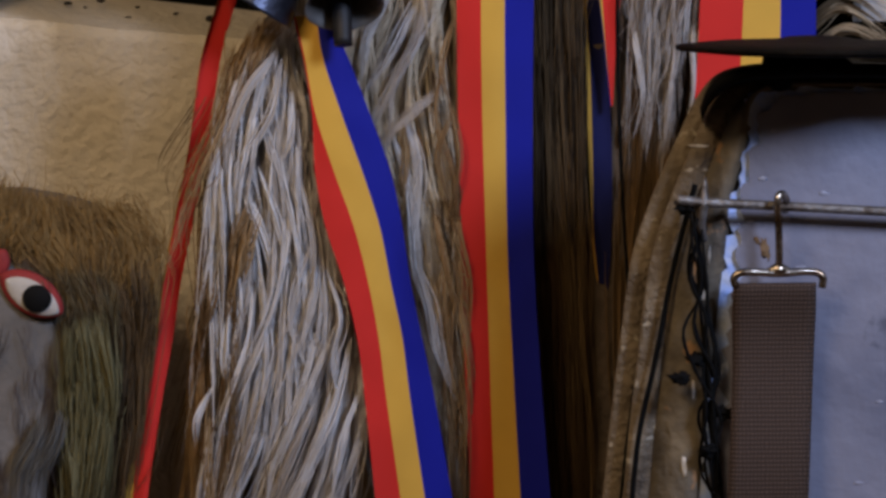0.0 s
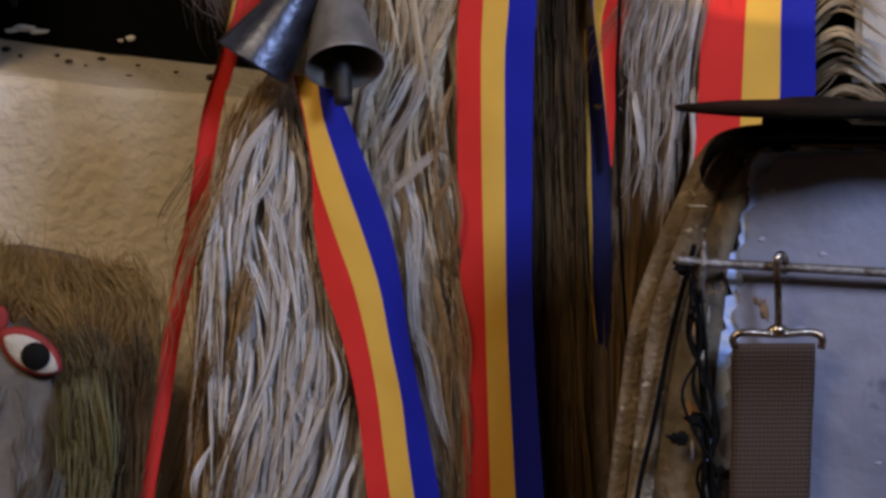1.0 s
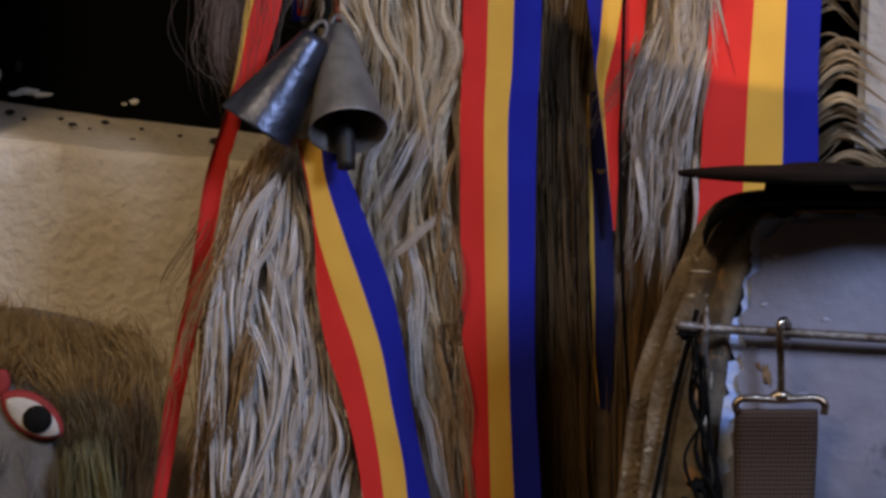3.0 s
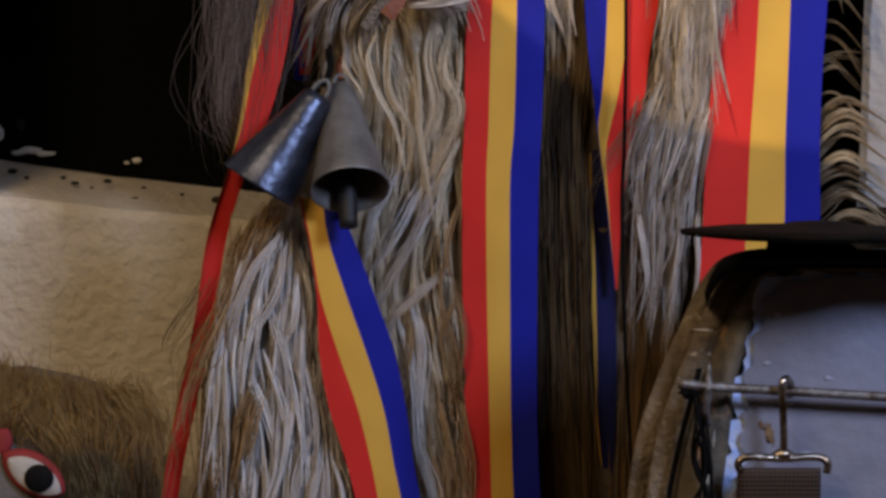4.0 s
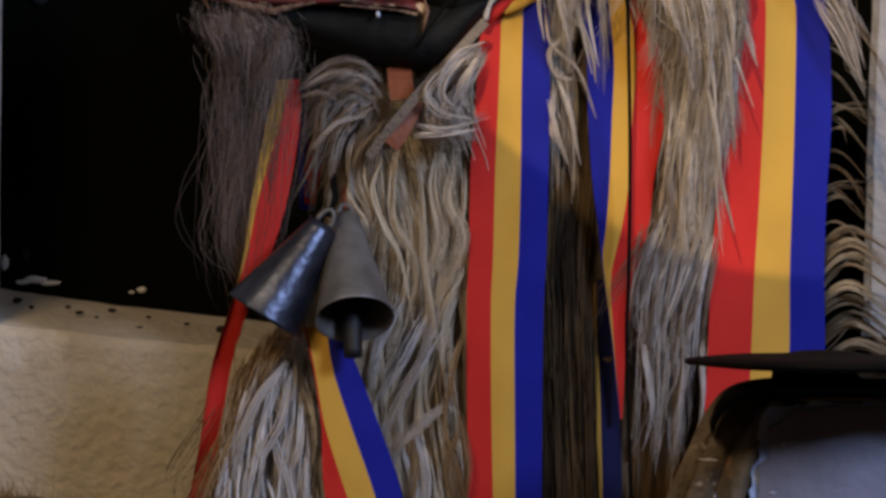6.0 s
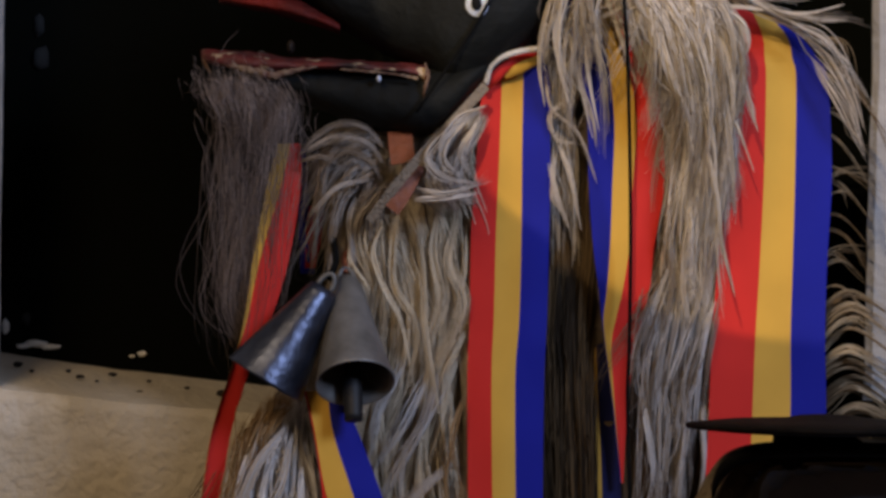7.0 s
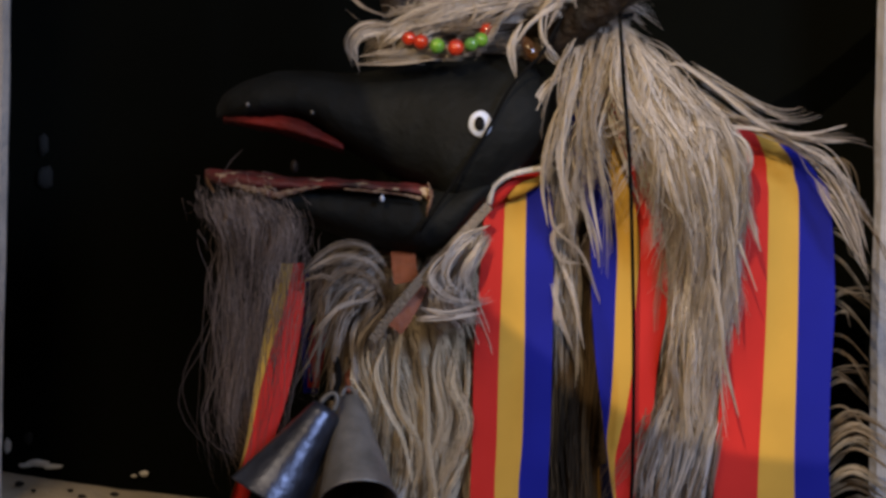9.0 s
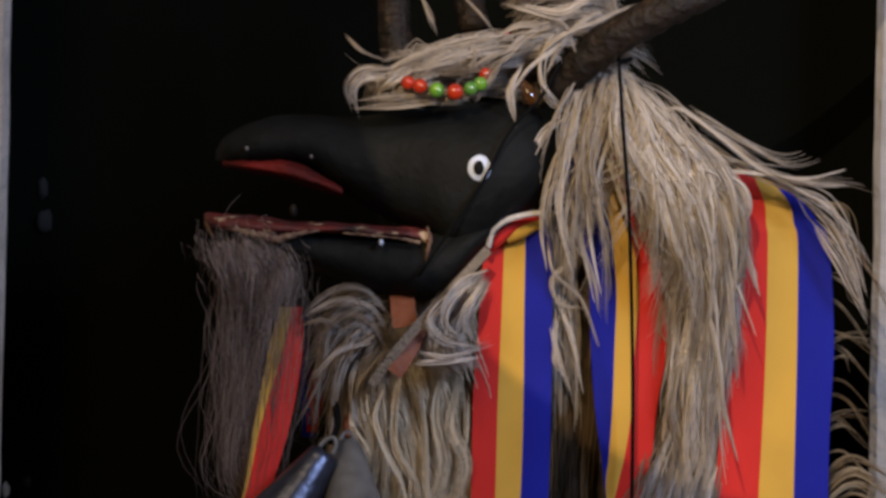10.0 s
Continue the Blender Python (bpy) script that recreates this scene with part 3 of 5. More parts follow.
# long dark brown hair between the ribbons
strands("dark_fleece", DARK_HAIR, cloak, ((965, -420), (960, -200), (950, 100), (955, 500), (965, 950)), ((1055, -420), (1046, -200), (1038, 100), (1050, 500), (1060, 950)),
        1.775, 170, 13, (0.25, 0.5), 8, seed=7, wave=7, lift=0.006, layer=0.012, thick=0.00036)
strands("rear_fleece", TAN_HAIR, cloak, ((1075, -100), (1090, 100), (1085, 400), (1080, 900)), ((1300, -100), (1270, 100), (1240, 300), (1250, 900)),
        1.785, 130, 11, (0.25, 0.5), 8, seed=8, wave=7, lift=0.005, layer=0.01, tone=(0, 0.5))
# lower mane hair in grey, which puts the cool light into its colour
strands("cool_lit_side_fleece", GREY_HAIR, cloak, ((1180, -420), (1168, -250), (1140, -60), (1132, 100), (1150, 240)), ((1290, -420), (1285, -250), (1268, -60), (1248, 80), (1225, 240)),
        1.766, 115, 12, (0.25, 0.5), 5, seed=9, wave=17, drift=0.22, thick=0.0003, lift=0.01, layer=0.018, tone=(0.0, 0.8), first=(0, 0.7))
strands("pale_tuft", PALE_HAIR, cloak, ((968, -600), (966, -500), (968, -350), (975, -230)), ((1015, -600), (1012, -480), (1015, -330), (1000, -180)),
        1.762, 60, 8, (0.35, 0.7), 3.6, seed=12, wave=14, lift=0.008, layer=0.012, first=(0, 0.5), tone=(0.1, 0.9))
locks("tuft_curl", PALE_HAIR, cloak, (((960, -536), (972, -471), (1020, -426), (1052, -346)), ((1010, -546), (1045, -461), (1053, -403)), ((985, -411), (1008, -351), (1026, -259)), ((978, -401), (974, -321), (992, -289)), ((1005, -491), (974, -459), (985, -419), (1022, -409)), ((968, -391), (985, -321), (1005, -261))), 1.728, 9, 2.8, thick=0.00028, tone=(0.6, 1), seed=64)
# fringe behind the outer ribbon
strands("side_fringe", LIT_CREAM_HAIR, cloak, ((1430, -90), (1500, -150), (1590, -100)), ((1430, 120), (1510, 70), (1600, 130)),
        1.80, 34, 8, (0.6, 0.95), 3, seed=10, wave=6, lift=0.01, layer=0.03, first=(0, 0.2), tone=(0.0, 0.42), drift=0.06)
strands("upper_fringe", LIT_CREAM_HAIR, cloak, ((1430, -620), (1500, -600), (1560, -470)), ((1430, -100), (1490, -120), (1570, -40)),
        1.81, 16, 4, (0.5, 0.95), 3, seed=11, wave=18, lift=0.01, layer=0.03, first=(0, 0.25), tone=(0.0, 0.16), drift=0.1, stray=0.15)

# ---- tricolour ribbons ----
def ribbon(rows, d, label, mats=(RED, YELLOW, BLUE), names=("red_stripe", "yellow_stripe", "blue_stripe"), ripple=0.0012, seed=0, back_to=None):
    """Rows of v and the stripe borders' u; d one depth or one per row."""
    n = 90
    r = smooth_line(rows, n)
    dd = np.interp(np.linspace(0, 1, n), np.linspace(0, 1, len(np.atleast_1d(d))), np.atleast_1d(d))
    mid = r[n // 2]
    th = empty("tricolour_ribbon", at(mid[1], mid[0], dd[n // 2]), label, "ribbon", "tricolour ribbons on the costume")
    k = 7
    total = r.shape[1] - 2
    for s, (mat, nm) in enumerate(zip(mats, names)):
        front = []
        for i in range(n):
            for j in range(k):
                f = j / (k - 1)
                u = r[i, 1 + s] * (1 - f) + r[i, 2 + s] * f
                g = (s + f) / total
                w = ripple * (math.sin(3.1 * g + seed + i * 0.045) + 0.5 * math.sin(6.0 * g + i * 0.11 + 2 * seed)) + 0.0008 * noise.noise(Vector((g * 3, i * 0.12, seed)))
                front.append(at(u, r[i, 0], dd[i] + w))
        front = np.array(front)
        back = front + np.array((0, 0.0005, 0))
        verts = list(front) + list(back)
        faces = []
        for i in range(n - 1):
            for j in range(k - 1):
                a = i * k + j
                faces.append((a, a + k, a + k + 1, a + 1))
                faces.append((a + n * k, a + 1 + n * k, a + k + 1 + n * k, a + k + n * k))
        edge = [i * k for i in range(n)] + [(n - 1) * k + j for j in range(1, k)] + [i * k + k - 1 for i in range(n - 2, -1, -1)] + [j for j in range(k - 2, 0, -1)]
        m0 = len(verts)
        for e in edge:
            verts += [front[e], back[e]]
        for q in range(len(edge)):
            p, p2 = m0 + 2 * q, m0 + 2 * ((q + 1) % len(edge))
            faces.append((p, p + 1, p2 + 1, p2))
        part(nm, verts, faces, mat, th)
    return th


ribbon(((-575, 862, 882, 925, 955), (-520, 852, 886, 924, 970), (-394, 842, 882, 922, 972), (-254, 832, 876, 921, 970), (-100, 829, 872, 917, 966), (0, 825, 868, 910, 961),
        (200, 826, 869, 910, 958), (441, 829, 874, 912, 958), (650, 835, 879, 920, 968), (900, 842, 885, 932, 985)), (1.727, 1.723, 1.722, 1.722, 1.722), "red, yellow and blue satin ribbon hanging straight down the chest", seed=1)
ribbon(((28, 536, 541, 578, 600), (100, 553, 556, 588, 632), (200, 568, 574, 620, 670), (300, 572, 605, 655, 705), (400, 590, 640, 686, 726), (500, 622, 665, 705, 740), (600, 645, 683, 725, 760),
        (700, 657, 695, 737, 780), (900, 677, 722, 765, 814)), (1.70, 1.69, 1.686, 1.685, 1.685), "red, yellow and blue ribbon falling aslant below the bells", seed=2.2)
ribbon(((-410, 530, 512, 490), (-330, 530, 494, 470), (-200, 508, 457, 445), (-100, 478, 436, 430), (-20, 444, 412, 410), (100, 408, 374, 373), (250, 384, 351, 350), (400, 354, 321, 319), (500, 333, 303, 299),
        (600, 318, 290, 281), (700, 300, 270, 254), (800, 284, 254, 236), (900, 270, 246, 224)), (1.726, 1.714, 1.712, 1.728, 1.734, 1.726, 1.718), "twisted red and yellow edge of a ribbon at the cloak's edge",
       (RED, YELLOW), ("red_stripe", "yellow_stripe"), 0.002, 0.5)
ribbon(((-400, 538, 522), (-300, 545, 526), (-180, 555, 530)), 1.768, "dark blue ribbon end folded among the fur", (BLUE,), ("blue_stripe",), 0.001, 0.2)
ribbon(((-300, 568, 545), (-260, 570, 540), (-190, 556, 538)), 1.766, "red ribbon end folded among the fur", (RED,), ("red_stripe",), 0.001, 0.9)
ribbon(((-740, 985, 1020, 1045, 1070), (-640, 1000, 1050, 1085, 1120), (-560, 1020, 1072, 1107, 1150), (-450, 1037, 1085, 1124, 1168), (-340, 1040, 1082, 1118, 1174), (-230, 1048, 1078, 1112, 1156), (-150, 1058, 1072, 1100, 1148), (-100, 1063, 1066, 1088, 1136),
        (-50, 1069, 1070, 1080, 1122), (60, 1083, 1084, 1086, 1108), (190, 1095, 1096, 1097, 1100)),
       (1.74, 1.732, 1.735, 1.747, 1.757), "blue, yellow and red ribbon narrowing where it twists", (BLUE, YELLOW, RED), ("blue_stripe", "yellow_stripe", "red_stripe"), 0.0015, 1.4)
# the blue stripe here wears a darkened cloth that paints in its shade
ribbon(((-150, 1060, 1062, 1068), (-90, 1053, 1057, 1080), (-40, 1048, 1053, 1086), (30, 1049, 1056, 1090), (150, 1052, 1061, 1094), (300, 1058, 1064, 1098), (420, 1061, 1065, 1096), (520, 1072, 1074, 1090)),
       (1.776, 1.774, 1.77, 1.768, 1.768, 1.77, 1.774), "turned over part of the ribbon hanging in the shade", (YELLOW, SHADED_BLUE), ("yellow_stripe", "shaded_blue_stripe"), 0.0012, 2.4)
ribbon(((-655, 1283, 1322, 1340, 1352), (-600, 1288, 1346, 1388, 1412), (-560, 1289, 1350, 1399, 1444), (-520, 1288, 1353, 1406, 1462), (-354, 1278, 1350, 1405, 1470), (-200, 1268, 1343, 1401, 1462), (-72, 1258, 1335, 1397, 1458), (60, 1252, 1329, 1396, 1459), (200, 1244, 1322, 1390, 1455)),
       (1.742, 1.738, 1.738, 1.74, 1.742), "wide red, yellow and blue ribbon draped over the back", seed=3.3, ripple=0.002)
# knot at the top of the middle ribbon
kn = empty("ribbon_knot", at(880, -560, 1.722), "red and yellow ribbon knot tied with a pale cord", "knot")
part("red_fold", *tube(lines(((945, -572, 1.722), (905, -560, 1.714), (872, -530, 1.715), (850, -500, 1.722)), 12), (0.003, 0.0045, 0.005, 0.002), 10, 16), RED, kn)
part("yellow_fold", *tube(lines(((950, -560, 1.724), (915, -545, 1.717), (890, -530, 1.719)), 12), (0.003, 0.005, 0.003), 10, 16), YELLOW, kn)
part("pale_cord", *tube(lines(((955, -578, 1.705), (925, -574, 1.70), (890, -564, 1.698), (866, -545, 1.70), (858, -515, 1.704)), 14), 0.0019, 8, 24), PALE_CORD, kn)


# ---- bells ----
def bell(apex, mouth, width, label, clap):
    """A sheet metal cone from apex to mouth, both (u, v, d)."""
    a, b = Vector(at(*apex)), Vector(at(*mouth))
    axis = (b - a).normalized()
    th = empty("cowbell", a, label, "bell", "cowbells at the neck")
    e1 = axis.cross(Vector((0, 1, 0))).normalized()
    e2 = axis.cross(e1)
    h = (b - a).length
    prof = ((0.0, 0.22), (0.015, 0.33), (0.07, 0.39), (0.3, 0.54), (0.6, 0.75), (0.85, 0.92), (0.97, 1.0), (1.0, 1.03), (1.0, 0.99), (0.85, 0.88), (0.5, 0.62), (0.15, 0.34), (0.08, 0.05))
    secs = []
    for t, r in prof:
        c = a + axis * (h * t)
        secs.append([c + e1 * math.cos(w) * r * width / 2 + e2 * math.sin(w) * r * width / 2 for w in np.linspace(0, 2 * math.pi, 40, endpoint=False)])
    verts, faces = rings(secs)
    part("cup", verts, faces, TIN if clap else DARK_TIN, th, "dull grey tin cup" if clap else "dark tin cup tinted blue for the cool light's highlight")
    lp = [a + e1 * math.cos(w) * 0.0045 - axis * (0.0 + math.sin(w) * 0.009) for w in np.linspace(0, math.pi, 9)]
    part("loop", *tube(lp, 0.0017, 8, 16), TIN, th, "bent tin hanging loop")
    part("hanging_cord", *tube([a - axis * 0.006, a - axis * 0.012 + Vector((0, 0.01, 0.006)), a + Vector((0.004, 0.035, 0.03))], 0.0022, 6, 12), CORD if not clap else LEATHER, th, "short hanging cord")
    if clap:
        c0, c1 = a + axis * h * 0.5, b + Vector((-0.001, 0.004, -0.022))
        part("clapper", *tube([c0, c0.lerp(c1, 0.5), c1], (0.003, 0.005, 0.006, 0.0058), 10, 16), IRON, th, "dark iron clapper")
    return th


bell((572, -156, 1.690), (468, 8, 1.690), 0.0505, "conical tin cowbell hanging tilted at the neck", False)
bell((611, -168, 1.712), (627, 14, 1.668), 0.0465, "conical tin cowbell hanging mouth down with its clapper", True)

# ---- the goat head ----
goat = empty("goat_mask", at(800, -650, 1.74), "black painted wooden goat mask with an open red mouth", "mask")


def head_loft(name, stations, depth, mat, label="", power=2.4, n=48, ring_n=32, rough=1.6):
    """Stations: u, top v, low v, half thickness."""
    r = smooth_line(stations, n)
    secs = []
    for u, v0, v1, h in r:
        ring = []
        for j in range(ring_n):
            w = 2 * math.pi * j / ring_n
            c, s = math.cos(w), math.sin(w)
            c = math.copysign(abs(c) ** (2 / power), c)
            s = math.copysign(abs(s) ** (2 / power), s)
            q = Vector((u * 0.03, s * 2.2 + v0 * 0.01, c * 2.2))
            k = rough * (noise.noise(q) + 0.6 * noise.noise(q * 2.9))
            ring.append(at(u + 0.4 * k, (v0 + v1) / 2 - ((v1 - v0) / 2 + k) * s, depth + (max(h, 0.001) + 0.0005 * k) * c))
        secs.append(ring)
    verts, faces = rings(secs)
    return part(name, verts, faces, mat, goat, label)


head_loft("upper_head", ((376, -686, -668, 0.006), (392, -711, -663, 0.02), (430, -733, -659, 0.03), (480, -748, -663, 0.035), (540, -751, -655, 0.038), (590, -748, -621, 0.04), (640, -749, -590, 0.042),
                         (690, -757, -562, 0.045), (750, -767, -540, 0.05), (800, -773, -500, 0.054), (850, -777, -515, 0.056), (900, -776, -555, 0.054), (950, -755, -600, 0.045), (985, -710, -640, 0.02)), 1.735, BLACK_PAINT, "black upper head and snout")
head_loft("lower_jaw", ((358, -572, -560, 0.01), (378, -570, -534, 0.024), (430, -566, -511, 0.03), (500, -556, -492, 0.035), (560, -550, -470, 0.038), (640, -550, -440, 0.042), (700, -548, -427, 0.045), (745, -548, -422, 0.047),
                        (790, -552, -442, 0.047), (840, -560, -505, 0.045), (880, -575, -545, 0.03)), 1.735, BLACK_PAINT, "black lower jaw")
head_loft("lower_lip", ((356, -576, -556, 0.016), (380, -574, -545, 0.031), (430, -571, -537, 0.0375), (470, -567, -531, 0.0405), (530, -560, -536, 0.0435), (600, -557, -538, 0.0465), (690, -553, -532, 0.049), (735, -551, -524, 0.05), (752, -549, -508, 0.049), (757, -540, -500, 0.044)),
          1.735, RED_PAINT, "red lip with flaking paint", power=2.7, rough=5)


def disc(name, u, v, d, ru, rv, thick, mat, parent, label="", hole=0.0, seed=0):
    n = 36
    s = d / FAR
    c = Vector(at(u, v, d))
    secs = []
    for rr, dy in ((1.0, 0.0), (1.0, -thick * 0.6), (0.93, -thick), (max(hole, 0.02) + 0.04, -thick * (1.1 if hole else 1.4)), (max(hole, 0.02), -thick * 0.7 if hole else -thick * 1.4), (max(hole, 0.02), 0.0)):
        ring = []
        for j in range(n):
            w = 2 * math.pi * j / n
            k = rr * (1 + 0.04 * noise.noise(Vector((math.cos(w), math.sin(w), seed + rr))))
            ring.append(c + Vector((math.cos(w) * ru * s * k, dy, math.sin(w) * rv * s * k)))
        secs.append(ring)
    verts, faces = rings(secs)
    return part(name, verts, faces, mat, parent, label)


# near-black patches in the palate's red paint in the shade of the mouth
PALATE = material("shaded_red_palate", (0.16, 0.012, 0.008), 0.7, colour2=(0.01, 0.003, 0.003), scale=28, bump=0.5, bump_scale=160, spec=0.2)
WOOD_EDGE = material("bare_wood_edge", (0.2, 0.14, 0.09), 0.8, colour2=(0.07, 0.02, 0.015), scale=160, bump=0.6)
head_loft("palate", ((388, -672, -658, 0.014), (430, -669, -650, 0.028), (480, -672, -640, 0.033), (515, -671, -629, 0.036), (560, -645, -618, 0.036), (600, -622, -606, 0.034)), 1.733, PALATE, "worn red palate with the mouth's shade as dark patches", rough=4)
part("flaked_edge", *tube(lines(((360, -568, 1.716), (395, -552, 1.704), (440, -540, 1.697), (480, -531, 1.694), (530, -541, 1.692), (560, -546, 1.691)), 20), (0.0006, 0.0016, 0.0024, 0.0026, 0.0014, 0.0005), 7, 50, 0.45, 11), WOOD_EDGE, goat, "flaked bare wood along the lip")
part("flaked_edge", *tube(lines(((600, -541, 1.689), (650, -537, 1.687), (700, -532, 1.685), (738, -524, 1.684)), 12), (0.0004, 0.0009, 0.0006, 0.0012), 6, 40, 0.5, 12), WOOD_EDGE, goat, "flaked bare wood along the lip")
part("flaked_corner", *tube(lines(((750, -552, 1.686), (756, -530, 1.683), (750, -505, 1.685), (748, -488, 1.69)), 10), (0.0005, 0.0012, 0.0011, 0.0004), 7, 24, 0.4, 13), WOOD_EDGE, goat, "flaked corner of the mouth")
part("flaked_tip", *tube(lines(((360, -575, 1.722), (362, -552, 1.716), (372, -535, 1.714)), 10), (0.0006, 0.0014, 0.0006), 7, 20, 0.4, 14), WOOD_EDGE, goat, "flaked tip of the jaw")
eye = disc("eye", 842, -656, 1.6805, 21, 24, 0.0028, WHITE_PAINT, goat, "painted white ring eye", seed=2)
disc("pupil", 841, -657, 1.6768, 9.5, 13, 0.0012, PUPIL, eye, "black pupil", seed=4)
disc("jaw_stud", 669, -524, 1.688, 4, 6, 0.003, WHITE_PAINT, goat, "small white stud", seed=5)
disc("snout_stud", 431, -690, 1.703, 3.5, 4, 0.002, FACE, goat, "small grey stud", seed=6)
disc("snout_stud", 545, -676, 1.697, 3, 4, 0.002, FACE, goat, "small grey stud", seed=7)
disc("tooth", 514, -580, 1.712, 7, 12, 0.006, HORN, goat, "worn tooth", seed=8)
part("cheek_cord", *tube(lines(((940, -770, 1.678), (895, -720, 1.672), (840, -620, 1.674), (735, -465, 1.682)), 20), 0.001, 6, 24), CORD, goat, "thin black cord across the cheek")
part("horn", *tube(lines(((968, -786, 1.71), (1030, -848, 1.692), (1090, -893, 1.68), (1170, -936, 1.672), (1260, -980, 1.67), (1380, -1060, 1.67), (1500, -1170, 1.68), (1590, -1330, 1.70)), 20), (0.0105, 0.0118, 0.0118, 0.011, 0.0105, 0.0095, 0.007, 0.003), 14, 52, 0.09, 3), HORN, goat, "rough dark brown horn")
part("horn", *tube(lines(((700, -845, 1.75), (692, -900, 1.752), (690, -960, 1.755), (680, -1100, 1.76)), 20), (0.0105, 0.0105, 0.0105, 0.007), 12, 36, 0.08, 4), HORN, goat, "rough dark brown horn")
part("horn", *tube(lines(((835, -900, 1.79), (826, -940, 1.795), (820, -990, 1.80), (815, -1100, 1.80)), 20), (0.010, 0.010, 0.0095, 0.007), 12, 36, 0.08, 5), HORN, goat, "rough dark brown horn")
part("horn_cord", *tube(lines(((1088, -845, 1.672), (1098, -700, 1.662), (1108, -560, 1.672), (1114, -300, 1.705), (1112, -72, 1.725), (1108, 60, 1.732), (1114, 300, 1.735), (1125, 520, 1.74)), 60), 0.0012, 6, 60), CORD, goat, "thin black cord hanging from the horn")
part("cord_wrap", *tube(lines(((1065, -890, 1.7), (1085, -862, 1.683), (1090, -846, 1.69), (1110, -850, 1.70)), 12), 0.0016, 6, 20), CORD, goat, "cord wound round the horn")
part("brow_cord", *tube(lines(((985, -845, 1.69), (962, -800, 1.685), (938, -765, 1.682)), 12), 0.0012, 6, 16), CORD, goat)
part("amber_drop", *tube(lines(((918, -810, 1.69), (926, -795, 1.684), (934, -778, 1.684), (936, -765, 1.69)), 10), (0.002, 0.004, 0.0045, 0.002), 12, 16), AMBER, goat, "amber glass drop")
strands("forelock", PALE_HAIR, goat, ((960, -905), (850, -880), (755, -852), (690, -822), (662, -792), (668, -770)), ((960, -835), (870, -826), (805, -814), (755, -800), (722, -785), (708, -774)),
        (1.72, 1.715, 1.71, 1.71), 80, 12, (0.3, 0.55), 5, seed=21, wave=24, drift=0.36, thick=0.00036, lift=0.012, layer=0.03, first=(0, 0.5), tone=(0.1, 0.85), label="pale hair over the brow")
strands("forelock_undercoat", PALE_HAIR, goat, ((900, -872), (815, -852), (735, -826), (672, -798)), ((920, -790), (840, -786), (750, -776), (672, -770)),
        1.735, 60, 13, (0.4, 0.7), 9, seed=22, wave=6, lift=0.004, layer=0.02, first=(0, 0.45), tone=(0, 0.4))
strands("crown", PALE_HAIR, goat, ((880, -960), (960, -985), (1050, -965), (1095, -895)), ((900, -840), (960, -850), (1020, -830), (1090, -780)),
        1.735, 75, 10, (0.5, 0.9), 4.5, seed=23, wave=22, drift=0.25, thick=0.00036, lift=0.015, layer=0.03, first=(0, 0.4), tone=(0.2, 0.9), label="pale hair on the crown")
strands("mane", PALE_HAIR, goat, ((1040, -870), (990, -760), (962, -650), (965, -570), (985, -500)), ((1110, -860), (1085, -740), (1060, -640), (1060, -540), (1050, -430)),
        (1.73, 1.708, 1.704, 1.708), 32, 9, (0.4, 0.8), 3.4, seed=24, wave=30, drift=0.35, thick=0.00034, lift=0.014, layer=0.02, first=(0, 0.35), tone=(0.3, 1), label="long pale mane")
strands("mane_side", PALE_HAIR, goat, ((1065, -860), (1100, -750), (1150, -640), (1195, -500), (1215, -380)), ((1125, -800), (1215, -725), (1275, -645), (1305, -520), (1295, -400)),
        (1.735, 1.715, 1.712, 1.728), 140, 11, (0.35, 0.8), 4.6, seed=31, wave=26, drift=0.32, thick=0.00036, lift=0.016, layer=0.03, first=(0, 0.5), tone=(0.3, 1))
strands("mane_back", PALE_HAIR, goat, ((1110, -780), (1165, -640), (1200, -480), (1188, -300), (1175, -190)), ((1190, -715), (1275, -620), (1290, -480), (1275, -340), (1268, -200)),
        (1.765, 1.75, 1.745, 1.752), 170, 12, (0.35, 0.65), 5, seed=25, wave=17, drift=0.18, thick=0.00036, lift=0.012, layer=0.02, first=(0, 0.7), tone=(0.35, 1))
strands("mane_wisp", PALE_HAIR, goat, ((1130, -810), (1260, -740), (1380, -650), (1490, -655)), ((1150, -740), (1270, -680), (1400, -600), (1535, -430)),
        (1.745, 1.735, 1.74), 9, 6, (0.5, 0.95), 3.5, seed=26, wave=22, lift=0.01, layer=0.03, first=(0, 0.3), tone=(0.3, 1))
strands("top_mane", PALE_HAIR, goat, ((1080, -840), (1090, -730), (1125, -620), (1165, -500)), ((1120, -800), (1215, -700), (1285, -600), (1300, -420)),
        (1.70, 1.688, 1.69, 1.708), 58, 8, (0.35, 0.85), 3.0, seed=34, wave=34, drift=0.42, thick=0.00036, lift=0.012, layer=0.012, first=(0, 0.4), tone=(0.6, 1))
hide("mane_hide", ((-860, 1000, 1090), (-790, 985, 1130), (-710, 985, 1200), (-640, 1000, 1265), (-560, 1010, 1275), (-420, 1010, 1270)), 1.80, HIDE, 0.025, goat, 1.86)
hide("crown_hide", ((-890, 830, 900), (-850, 730, 1040), (-805, 655, 1060), (-762, 665, 990)), 1.765, HIDE, 0.025, goat, 1.80)
